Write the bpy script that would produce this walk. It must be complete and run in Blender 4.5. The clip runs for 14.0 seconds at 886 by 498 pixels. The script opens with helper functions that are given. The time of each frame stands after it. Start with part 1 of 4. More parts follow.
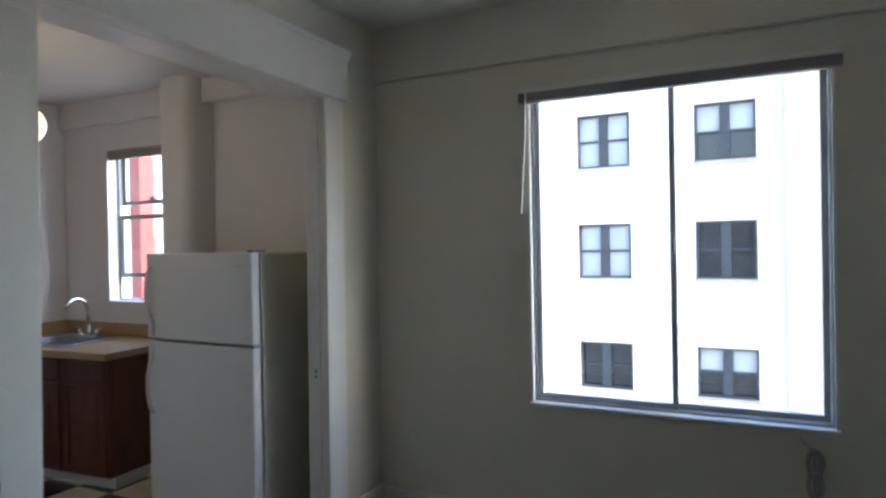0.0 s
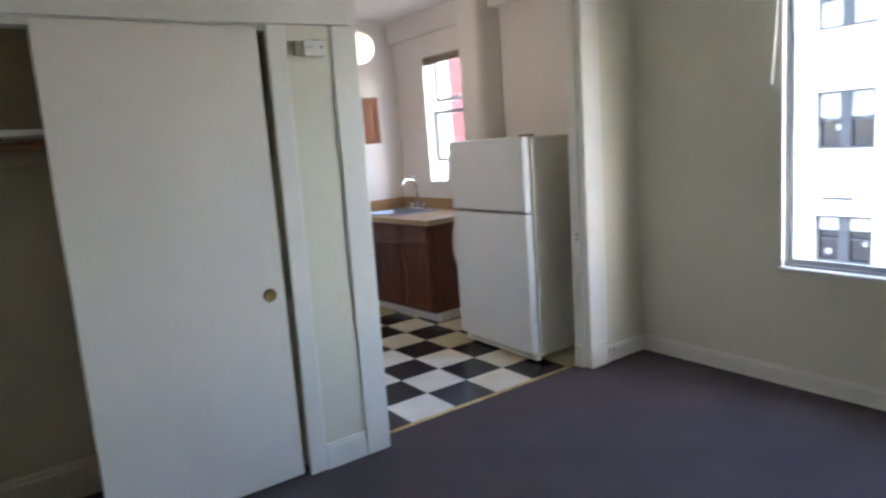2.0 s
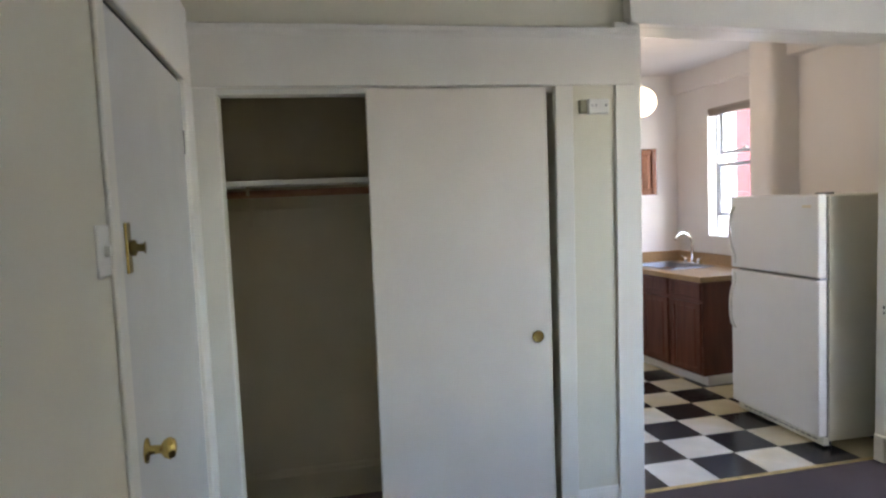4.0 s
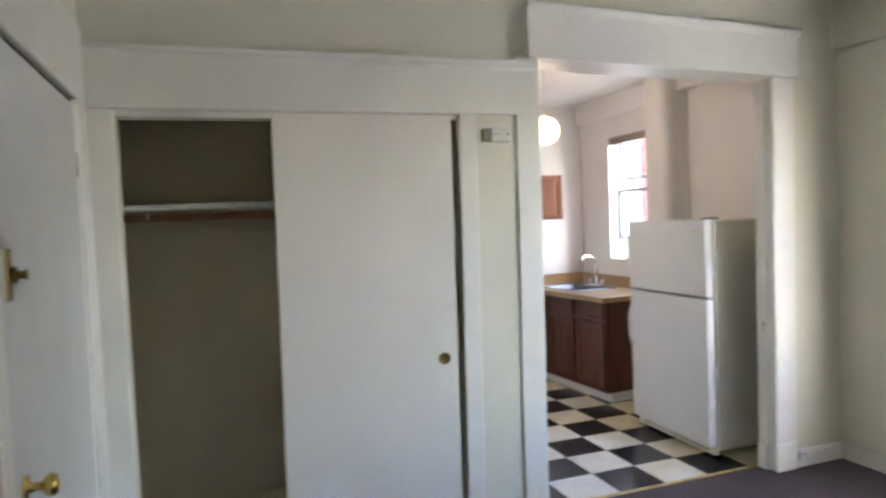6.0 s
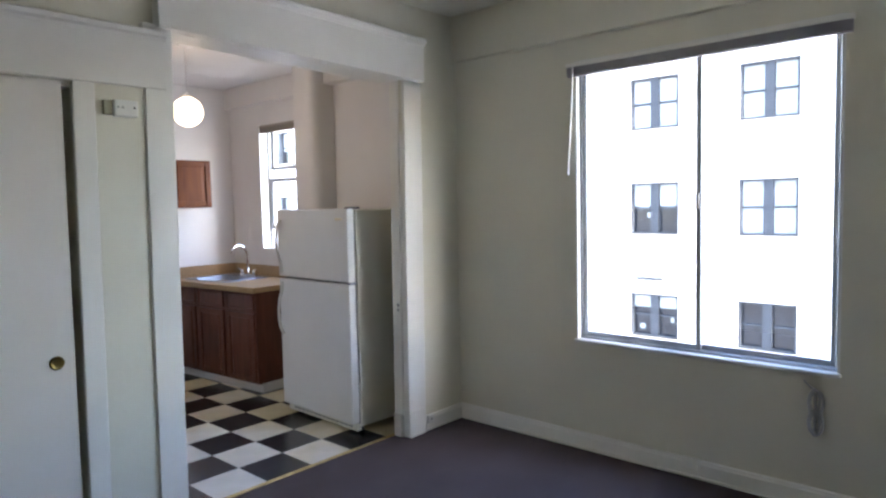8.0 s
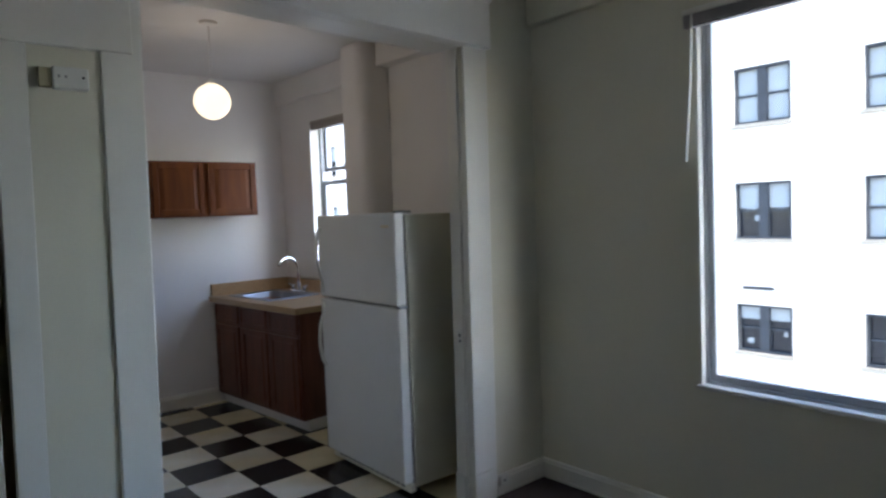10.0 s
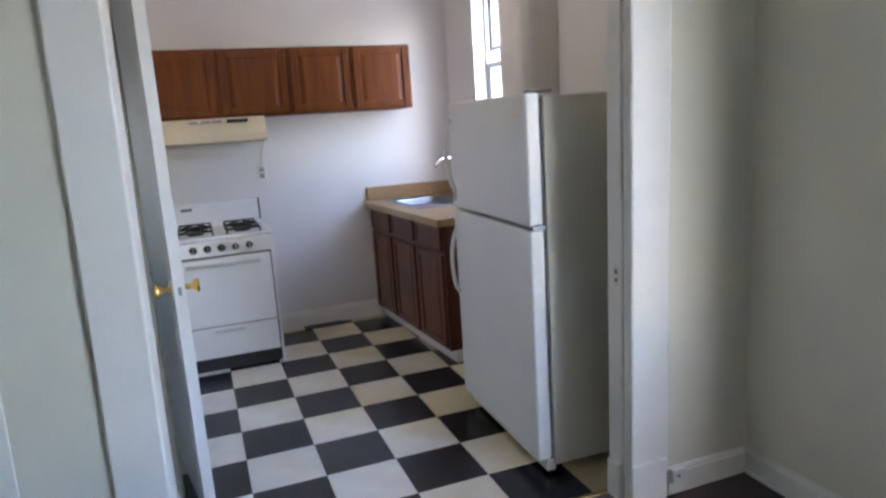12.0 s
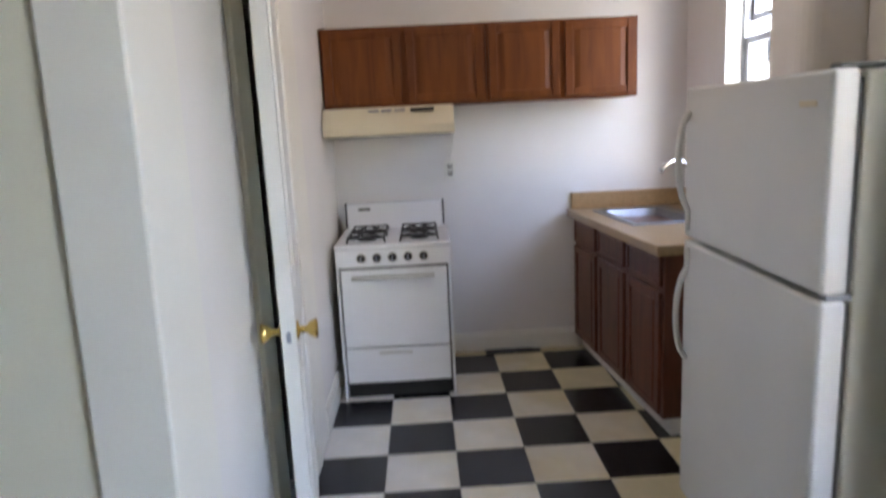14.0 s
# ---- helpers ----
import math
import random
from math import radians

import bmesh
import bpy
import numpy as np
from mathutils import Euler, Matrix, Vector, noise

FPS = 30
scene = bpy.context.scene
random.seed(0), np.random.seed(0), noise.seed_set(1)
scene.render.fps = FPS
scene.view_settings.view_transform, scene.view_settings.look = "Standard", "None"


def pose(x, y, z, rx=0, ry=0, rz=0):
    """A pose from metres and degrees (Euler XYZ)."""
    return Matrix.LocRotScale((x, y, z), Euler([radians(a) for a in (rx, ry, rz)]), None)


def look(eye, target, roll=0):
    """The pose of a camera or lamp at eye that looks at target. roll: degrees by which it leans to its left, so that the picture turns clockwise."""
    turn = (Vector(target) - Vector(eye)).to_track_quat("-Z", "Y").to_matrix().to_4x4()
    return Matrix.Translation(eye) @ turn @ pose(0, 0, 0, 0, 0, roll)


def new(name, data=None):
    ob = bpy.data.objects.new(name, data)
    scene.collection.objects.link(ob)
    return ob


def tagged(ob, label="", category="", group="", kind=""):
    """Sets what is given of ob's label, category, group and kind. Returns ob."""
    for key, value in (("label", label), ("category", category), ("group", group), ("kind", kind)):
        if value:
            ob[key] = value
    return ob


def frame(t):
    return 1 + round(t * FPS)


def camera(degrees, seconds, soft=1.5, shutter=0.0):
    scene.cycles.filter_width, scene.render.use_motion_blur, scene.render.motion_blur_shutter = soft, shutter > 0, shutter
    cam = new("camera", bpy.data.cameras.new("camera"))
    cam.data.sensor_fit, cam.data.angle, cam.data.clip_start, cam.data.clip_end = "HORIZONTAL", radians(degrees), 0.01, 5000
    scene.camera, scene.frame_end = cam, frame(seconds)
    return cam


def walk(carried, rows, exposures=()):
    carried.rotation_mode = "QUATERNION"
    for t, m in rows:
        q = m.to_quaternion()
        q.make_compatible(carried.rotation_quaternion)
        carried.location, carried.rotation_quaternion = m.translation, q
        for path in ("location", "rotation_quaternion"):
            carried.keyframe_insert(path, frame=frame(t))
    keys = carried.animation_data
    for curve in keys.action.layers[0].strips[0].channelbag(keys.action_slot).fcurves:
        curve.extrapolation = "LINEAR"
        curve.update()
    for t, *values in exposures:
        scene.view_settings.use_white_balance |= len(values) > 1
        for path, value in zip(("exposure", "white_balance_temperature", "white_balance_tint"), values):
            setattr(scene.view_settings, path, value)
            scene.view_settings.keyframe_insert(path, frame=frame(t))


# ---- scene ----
cam = camera(67.7, 14.0, 2.4, 0.4)
PATH = [
    (0, (-1.518, -2.577, 1.543), (0.264, -1.668, 1.525), -1.1),
    (0.5, (-1.595, -2.767, 1.514), (0.068, -1.668, 1.348), -3.6),
    (1, (-1.598, -2.976, 1.485), (-0.123, -1.691, 1.066), -2.0),
    (1.5, (-1.692, -3.144, 1.515), (-0.283, -1.761, 1.198), -4.0),
    (2, (-1.772, -3.288, 1.539), (-0.648, -1.667, 1.211), -4.5),
    (2.5, (-1.776, -3.375, 1.55), (-0.858, -1.622, 1.254), -3.8),
    (3, (-1.812, -3.373, 1.552), (-1.212, -1.48, 1.311), -3.2),
    (3.2, (-1.823, -3.396, 1.565), (-1.336, -1.466, 1.369), -2.6),
    (5.3, (-1.864, -3.389, 1.569), (-1.46, -1.434, 1.449), -2.5),
    (5.5, (-1.855, -3.404, 1.564), (-1.418, -1.456, 1.449), -2.9),
    (6, (-1.808, -3.452, 1.572), (-1.145, -1.567, 1.488), -2.4),
    (6.5, (-1.758, -3.503, 1.564), (-0.801, -1.749, 1.477), -2.1),
    (7, (-1.742, -3.51, 1.561), (-0.567, -1.896, 1.445), -1.5),
    (7.5, (-1.739, -3.495, 1.566), (-0.334, -2.076, 1.445), -1.6),
    (7.7, (-1.735, -3.492, 1.557), (-0.25, -2.159, 1.419), -1.3),
    (9.8, (-1.040, -2.955, 1.496), (0.321, -1.498, 1.352), -1.2),
    (10, (-0.948, -2.880, 1.508), (0.351, -1.363, 1.397), -2.2),
    (10.5, (-0.703, -2.729, 1.488), (0.426, -1.088, 1.295), -1.0),
    (11, (-0.447, -2.640, 1.512), (0.369, -0.826, 1.300), -0.7),
    (11.5, (-0.270, -2.474, 1.476), (0.492, -0.638, 1.254), -2.5),
    (12, (-0.058, -2.294, 1.436), (0.617, -0.450, 1.056), -3.8),
    (12.5, (0.162, -2.132, 1.400), (0.436, -0.208, 0.922), -2.2),
    (13, (0.248, -1.982, 1.376), (0.285, -0.103, 0.690), -2.1),
    (13.5, (0.246, -1.749, 1.383), (0.276, 0.153, 0.764), -1.6),
    (14, (0.217, -1.515, 1.440), (0.269, 0.450, 1.068), -2.8),
]
EXPOSURES = [(0, 3.59, 6250, 14), (0.6, 3.12, 6250, 14), (1.0, 3.2, 6250, 14), (1.5, 4.28, 6250, 16), (2.0, 4.65, 6550, 17), (2.5, 4.75, 6600, 18), (3.0, 4.75, 6700, 18), (5.5, 5.07, 6950, 19), (6.5, 5.07, 6650, 18), (7.0, 5.03, 6600, 19), (7.7, 4.75, 6450, 19), (9.8, 3.37, 6150, 14), (10.1, 3.42, 6150, 14), (10.5, 4.16, 6150, 17), (11, 4.47, 6250, 19), (11.5, 4.56, 6250, 20), (12.5, 4.5, 6000, 19), (13.2, 4.56, 6250, 20), (14, 4.51, 6650, 19)]
walk(cam, [(t, look(eye, target, roll)) for t, eye, target, roll in PATH], EXPOSURES)

# ---- world, sun, exposure ----
SUN_ELEV, SUN_AZ = 36.0, 183.5          # degrees; azimuth clockwise from north (+y)
world = bpy.data.worlds.new("sky")
scene.world = world
world.use_nodes = True
wn = world.node_tree
sky = wn.nodes.new("ShaderNodeTexSky")
sky.sky_type, sky.sun_disc = "NISHITA", False
sky.sun_elevation, sky.sun_rotation = radians(SUN_ELEV), radians(SUN_AZ)
wn.links.new(sky.outputs[0], wn.nodes["Background"].inputs[0])
wn.nodes["Background"].inputs[1].default_value = 0.15
sun = new("sun", bpy.data.lights.new("sun", "SUN"))
sun.data.energy, sun.data.angle, sun.data.color = 3.0, radians(0.5), (1.0, 0.95, 0.88)
az = radians(SUN_AZ)
sd = Vector((math.sin(az) * math.cos(radians(SUN_ELEV)), math.cos(az) * math.cos(radians(SUN_ELEV)), math.sin(radians(SUN_ELEV))))
sun.matrix_world = look(sd * 30, (0, 0, 0))
lampl = new("globe_bulb", bpy.data.lights.new("globe_bulb", "POINT"))
lampl.data.energy, lampl.data.shadow_soft_size, lampl.data.color = 0.19, 0.1, (1.0, 0.83, 0.64)
lampl.location = (0.632, 1.035, 2.222)

skyl = new("kitchen_window_skylight", bpy.data.lights.new("kitchen_window_skylight", "AREA"))     # the sky's light in the opening of the kitchen window
skyl.data.shape, skyl.data.size, skyl.data.size_y = "RECTANGLE", 0.26, 0.95
skyl.data.energy, skyl.data.color = 0.17, (0.84, 0.92, 1.0)
skyl.matrix_world = look((2.03, 1.44, 1.70), (0.2, 1.75, 0.9))

# ---- materials ----
def mat(name, col, rough=0.5, metal=0.0, var=0.06, scale=6.0, bump=0.1, bscale=150.0, fine=0.0, spec=0.5, stretch=None, bdist=0.002):
    """A painted or plain surface: two scales of colour variation and a fine bump."""
    m = bpy.data.materials.new(name)
    m.use_nodes = True
    nt = m.node_tree
    b = nt.nodes["Principled BSDF"]
    b.inputs["Roughness"].default_value, b.inputs["Metallic"].default_value = rough, metal
    b.inputs["Specular IOR Level"].default_value = spec
    tc = nt.nodes.new("ShaderNodeTexCoord")
    vec = tc.outputs["Object"]
    if stretch:
        mp = nt.nodes.new("ShaderNodeMapping")
        mp.inputs["Scale"].default_value = stretch
        nt.links.new(vec, mp.inputs[0])
        vec = mp.outputs[0]
    n1 = nt.nodes.new("ShaderNodeTexNoise")
    n1.inputs["Scale"].default_value, n1.inputs["Detail"].default_value = scale, 5
    n2 = nt.nodes.new("ShaderNodeTexNoise")
    n2.inputs["Scale"].default_value, n2.inputs["Detail"].default_value = bscale, 3
    for n in (n1, n2):
        nt.links.new(vec, n.inputs["Vector"])
    ramp = nt.nodes.new("ShaderNodeValToRGB")
    lo = [max(0, c * (1 - var)) for c in col]
    hi = [min(1, c * (1 + var)) for c in col]
    ramp.color_ramp.elements[0].position, ramp.color_ramp.elements[1].position = 0.3, 0.7
    ramp.color_ramp.elements[0].color, ramp.color_ramp.elements[1].color = (*lo, 1), (*hi, 1)
    nt.links.new(n1.outputs[0], ramp.inputs[0])
    out = ramp.outputs[0]
    if fine:
        mix = nt.nodes.new("ShaderNodeMix")
        mix.data_type, mix.blend_type = "RGBA", "MULTIPLY"
        mix.inputs[0].default_value = fine
        nt.links.new(out, mix.inputs[6])
        r2 = nt.nodes.new("ShaderNodeValToRGB")
        r2.color_ramp.elements[0].position, r2.color_ramp.elements[1].position = 0.35, 0.65
        nt.links.new(n2.outputs[0], r2.inputs[0])
        nt.links.new(r2.outputs[0], mix.inputs[7])
        out = mix.outputs[2]
    nt.links.new(out, b.inputs["Base Color"])
    if bump:
        bp = nt.nodes.new("ShaderNodeBump")
        bp.inputs["Strength"].default_value, bp.inputs["Distance"].default_value = bump, bdist
        nt.links.new(n2.outputs[0], bp.inputs["Height"])
        nt.links.new(bp.outputs[0], b.inputs["Normal"])
    return m


def wood(name, dark, light, rough=0.35, grain=(1, 1, 0.12), scale=14.0, spec=0.5):
    """Stained wood with a long grain."""
    m = mat(name, light, rough, spec=spec)
    nt = m.node_tree
    b = nt.nodes["Principled BSDF"]
    tc = nt.nodes.new("ShaderNodeTexCoord")
    mp = nt.nodes.new("ShaderNodeMapping")
    mp.inputs["Scale"].default_value = grain
    n = nt.nodes.new("ShaderNodeTexNoise")
    n.inputs["Scale"].default_value, n.inputs["Detail"].default_value, n.inputs["Distortion"].default_value = scale, 6, 1.2
    r = nt.nodes.new("ShaderNodeValToRGB")
    r.color_ramp.elements[0].position, r.color_ramp.elements[1].position = 0.3, 0.72
    r.color_ramp.elements[0].color, r.color_ramp.elements[1].color = (*dark, 1), (*light, 1)
    nt.links.new(tc.outputs["Object"], mp.inputs[0])
    nt.links.new(mp.outputs[0], n.inputs["Vector"])
    nt.links.new(n.outputs[0], r.inputs[0])
    nt.links.new(r.outputs[0], b.inputs["Base Color"])
    return m


def glass(name, tint=(0.97, 0.985, 0.98)):
    """A thin clear pane: lets light straight through and mirrors a little at a slant."""
    m = bpy.data.materials.new(name)
    m.use_nodes = True
    nt = m.node_tree
    nt.nodes.remove(nt.nodes["Principled BSDF"])
    tr, gl, mx = (nt.nodes.new("ShaderNode" + k) for k in ("BsdfTransparent", "BsdfGlossy", "MixShader"))
    tr.inputs[0].default_value = (*tint, 1)
    gl.inputs["Roughness"].default_value = 0.01
    mx.inputs[0].default_value = 0.04
    nt.links.new(tr.outputs[0], mx.inputs[1])
    nt.links.new(gl.outputs[0], mx.inputs[2])
    nt.links.new(mx.outputs[0], nt.nodes["Material Output"].inputs[0])
    return m


M_WALL = mat("wall_paint", (0.745, 0.71, 0.58), 0.5, var=0.03, scale=2.5, bump=0.12, bscale=90)
M_KWALL = mat("kitchen_paint", (0.80, 0.77, 0.74), 0.5, var=0.03, scale=2.5, bump=0.12, bscale=90)
M_CEIL = mat("ceiling_paint", (0.78, 0.76, 0.67), 0.7, var=0.03, scale=2, bump=0.1, bscale=70)
M_KCEIL = mat("kitchen_ceiling_paint", (0.70, 0.675, 0.645), 0.7, var=0.03, scale=2, bump=0.1, bscale=70)
M_TRIM = mat("trim_paint", (0.815, 0.79, 0.72), 0.38, var=0.03, scale=4, bump=0.08, bscale=60)
M_DOOR = mat("sliding_door_paint", (0.81, 0.755, 0.685), 0.42, var=0.03, scale=3, bump=0.06, bscale=60)
M_WDOOR = mat("white_door_paint", (0.80, 0.79, 0.75), 0.3, var=0.03, scale=4, bump=0.06, bscale=60)
# Wall cream browned and darkened: the closet's shade and bounced light in the colour.
M_CLOSET_DIM = mat("closet_dim_paint", (0.55, 0.47, 0.325), 0.6, var=0.06, scale=2.5, bump=0.12, bscale=90)
M_EDOOR = mat("entry_door_paint", (0.66, 0.655, 0.63), 0.36, var=0.04, scale=4, bump=0.06, bscale=60)
M_CARPET = mat("carpet", (0.165, 0.132, 0.137), 0.95, var=0.10, scale=3, bump=1.0, bscale=420, fine=0.55, spec=0.1, bdist=0.006)
M_DTILE = mat("dark_vinyl", (0.017, 0.017, 0.021), 0.26, var=0.25, scale=9, bump=0.05, bscale=40)
M_LTILE = mat("cream_vinyl", (0.80, 0.785, 0.725), 0.24, var=0.07, scale=7, bump=0.05, bscale=40)


def per_piece(m, lo, hi):
    """Each piece a little lighter or darker than the next."""
    nt = m.node_tree
    b = nt.nodes["Principled BSDF"]
    src = b.inputs["Base Color"].links[0].from_socket
    info, mr, mix = nt.nodes.new("ShaderNodeObjectInfo"), nt.nodes.new("ShaderNodeMapRange"), nt.nodes.new("ShaderNodeMix")
    mr.inputs[3].default_value, mr.inputs[4].default_value = lo, hi
    mix.data_type, mix.blend_type = "RGBA", "MULTIPLY"
    mix.inputs[0].default_value = 1.0
    nt.links.new(info.outputs["Random"], mr.inputs[0])
    nt.links.new(src, mix.inputs[6])
    nt.links.new(mr.outputs[0], mix.inputs[7])
    nt.links.new(mix.outputs[2], b.inputs["Base Color"])


per_piece(M_LTILE, 0.90, 1.0)


def yellowed(m, tint, scale, lo, hi, run):
    """Old yellowing with uneven edges, stronger away from the trodden strip (run: growth a metre in x and y)."""
    nt = m.node_tree
    b = nt.nodes["Principled BSDF"]
    src = b.inputs["Base Color"].links[0].from_socket
    geo, nz = nt.nodes.new("ShaderNodeNewGeometry"), nt.nodes.new("ShaderNodeTexNoise")
    mr, mix = nt.nodes.new("ShaderNodeMapRange"), nt.nodes.new("ShaderNodeMix")
    dot, add = nt.nodes.new("ShaderNodeVectorMath"), nt.nodes.new("ShaderNodeMath")
    dot.operation, add.operation = "DOT_PRODUCT", "ADD"
    dot.inputs[1].default_value = (*run, 0)
    nz.inputs["Scale"].default_value, nz.inputs["Detail"].default_value = scale, 5.0
    mr.inputs[1].default_value, mr.inputs[2].default_value = lo, hi
    mix.data_type, mix.blend_type = "RGBA", "MULTIPLY"
    mix.inputs[7].default_value = tint
    nt.links.new(geo.outputs["Position"], nz.inputs["Vector"])
    nt.links.new(geo.outputs["Position"], dot.inputs[0])
    nt.links.new(nz.outputs[0], add.inputs[0])
    nt.links.new(dot.outputs["Value"], add.inputs[1])
    nt.links.new(add.outputs[0], mr.inputs[0])
    nt.links.new(mr.outputs[0], mix.inputs[0])
    nt.links.new(src, mix.inputs[6])
    nt.links.new(mix.outputs[2], b.inputs["Base Color"])


yellowed(M_LTILE, (0.89, 0.79, 0.55, 1), 1.1, 0.64, 0.82, (0.24, 0.08))
per_piece(M_DTILE, 0.75, 1.2)
M_SUB = mat("tile_joint", (0.12, 0.11, 0.1), 0.9)
M_BRASS = mat("brass", (0.62, 0.44, 0.14), 0.22, 1.0, var=0.1, scale=40, bump=0.02)
M_DBRASS = mat("aged_brass", (0.24, 0.175, 0.06), 0.32, 1.0, var=0.2, scale=40, bump=0.03)
M_STRIP = mat("brass_strip", (0.55, 0.40, 0.17), 0.35, 1.0, var=0.2, scale=20, bump=0.05)
M_STEEL = mat("stainless", (0.30, 0.325, 0.375), 0.36, 1.0, var=0.08, scale=30, bump=0.03)
M_BRUSHED = mat("brushed_metal", (0.66, 0.65, 0.62), 0.38, 1.0, var=0.06, scale=40, bump=0.03, stretch=(0.05, 1, 1))
M_CHROME = mat("chrome", (0.78, 0.79, 0.8), 0.08, 1.0, var=0.03, scale=30, bump=0.0)
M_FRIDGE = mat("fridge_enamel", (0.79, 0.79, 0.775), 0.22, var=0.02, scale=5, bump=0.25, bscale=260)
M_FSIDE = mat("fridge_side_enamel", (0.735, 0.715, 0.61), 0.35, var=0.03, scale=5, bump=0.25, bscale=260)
M_STOVE = mat("stove_enamel", (0.88, 0.885, 0.89), 0.24, var=0.015, scale=5, bump=0.0)
M_BLACK = mat("black_iron", (0.02, 0.02, 0.02), 0.5, var=0.3, scale=30, bump=0.2)
M_GASKET = mat("grey_gasket", (0.16, 0.16, 0.15), 0.6)
M_HOOD = mat("almond_enamel", (0.72, 0.63, 0.46), 0.3, var=0.03, scale=5, bump=0.0)
M_WOODU = wood("upper_cabinet_wood", (0.115, 0.029, 0.0045), (0.200, 0.056, 0.0075), 0.5, spec=0.3)
M_WOODB = wood("base_cabinet_wood", (0.085, 0.026, 0.014), (0.16, 0.052, 0.028))
M_LAM = mat("laminate", (0.41, 0.27, 0.135), 0.35, var=0.12, scale=60, bump=0.03)
M_POLE = wood("pole_wood", (0.20, 0.075, 0.03), (0.36, 0.16, 0.07), 0.5, (0.12, 1, 1))
M_ALU = mat("aluminium", (0.42, 0.44, 0.47), 0.45, 0.35, var=0.06, scale=10, bump=0.05)
M_WHITEP = mat("white_plastic", (0.78, 0.77, 0.72), 0.4, var=0.02, bump=0.0)
M_BLIND = mat("blind_vinyl", (0.34, 0.31, 0.32), 0.5, var=0.05, bump=0.0)
M_BLINDK = mat("kitchen_blind_vinyl", (0.42, 0.36, 0.31), 0.5, var=0.05, bump=0.0)
M_CORD = mat("grey_cable", (0.42, 0.41, 0.40), 0.5, var=0.1)
M_GLASS = glass("clear_glass")
M_STUCCO = mat("sunlit_stucco", (0.50, 0.47, 0.43), 0.9, var=0.03, scale=0.6, bump=0.3, bscale=30, bdist=0.01)
M_BEIGE = mat("beige_stucco", (0.26, 0.23, 0.185), 0.9, var=0.05, scale=0.8, bump=0.3, bscale=30, bdist=0.01)
M_RED = mat("red_painted_masonry", (0.12, 0.022, 0.020), 0.7, var=0.12, scale=2, bump=0.3, bscale=30)
M_FGLASS = mat("far_window_glass", (0.012, 0.014, 0.018), 0.12, var=0.3, scale=1.5, bump=0.0, spec=0.35)
M_FFRAME = mat("far_window_frame", (0.040, 0.044, 0.05), 0.8, spec=0.1)
M_FSHADE = mat("far_window_shade", (0.25, 0.27, 0.28), 0.7)
# Unseen ground, made pale to bounce sunlight up to the ceilings.
M_GROUND = mat("pale_bounce_ground", (0.23, 0.225, 0.215), 0.9, var=0.2, scale=0.5, bump=0.5, bscale=30, bdist=0.01)
M_BOX_SHADOW = mat("alarm_box_shadow", (0.40, 0.37, 0.25), 0.5)
M_GREY = mat("grey_plastic", (0.30, 0.29, 0.27), 0.5)
m = bpy.data.materials.new("globe_glass")
m.use_nodes = True
b = m.node_tree.nodes["Principled BSDF"]
b.inputs["Base Color"].default_value = (0.9, 0.88, 0.8, 1)
b.inputs["Roughness"].default_value = 0.25
b.inputs["Emission Color"].default_value = (1.0, 0.80, 0.52, 1)
b.inputs["Emission Strength"].default_value = 0.15
M_GLOBE = m


# ---- mesh helpers ----
def box(bm, x0, x1, y0, y1, z0, z1, bevel=0.0, seg=1):
    """Adds a box, its edges rounded by bevel."""
    vs = [bm.verts.new((x, y, z)) for x in (x0, x1) for y in (y0, y1) for z in (z0, z1)]
    idx = ((0, 1, 3, 2), (4, 6, 7, 5), (0, 4, 5, 1), (2, 3, 7, 6), (0, 2, 6, 4), (1, 5, 7, 3))
    fs = [bm.faces.new([vs[i] for i in f]) for f in idx]
    if bevel:
        es = list({e for f in fs for e in f.edges})
        bmesh.ops.bevel(bm, geom=es, offset=bevel, segments=seg, profile=0.5, affect="EDGES")
    return bm


def boxes(*args, bevel=0.0, seg=1):
    bm = bmesh.new()
    for a in args:
        box(bm, *a, bevel=bevel, seg=seg)
    return bm


def lathe(bm, profile, at, axis="z", n=20):
    """Turns a profile of (radius, height) round an axis through at."""
    rings = []
    for r, h in profile:
        ring = []
        for k in range(n):
            a = 2 * math.pi * k / n
            u, v = r * math.cos(a), r * math.sin(a)
            p = {"z": (u, v, h), "x": (h, u, v), "y": (v, h, u)}[axis]
            ring.append(bm.verts.new((at[0] + p[0], at[1] + p[1], at[2] + p[2])))
        rings.append(ring)
    for a, c in zip(rings, rings[1:]):
        for k in range(n):
            bm.faces.new((a[k], a[(k + 1) % n], c[(k + 1) % n], c[k]))
    bm.faces.new(rings[0][::-1])
    bm.faces.new(rings[-1])
    bmesh.ops.recalc_face_normals(bm, faces=bm.faces[:])
    return bm


def tube(bm, pts, r, n=8):
    """A round bar along points."""
    pts = [Vector(p) for p in pts]
    rings, ref = [], None
    for i, p in enumerate(pts):
        d = (pts[min(i + 1, len(pts) - 1)] - pts[max(i - 1, 0)]).normalized()
        if ref is None:
            ref = d.orthogonal().normalized()
        ref = (ref - d * ref.dot(d)).normalized()
        s = d.cross(ref)
        rings.append([bm.verts.new(p + r * (math.cos(2 * math.pi * k / n) * ref + math.sin(2 * math.pi * k / n) * s)) for k in range(n)])
    for a, c in zip(rings, rings[1:]):
        for k in range(n):
            bm.faces.new((a[k], a[(k + 1) % n], c[(k + 1) % n], c[k]))
    bm.faces.new(rings[0][::-1])
    bm.faces.new(rings[-1])
    return bm


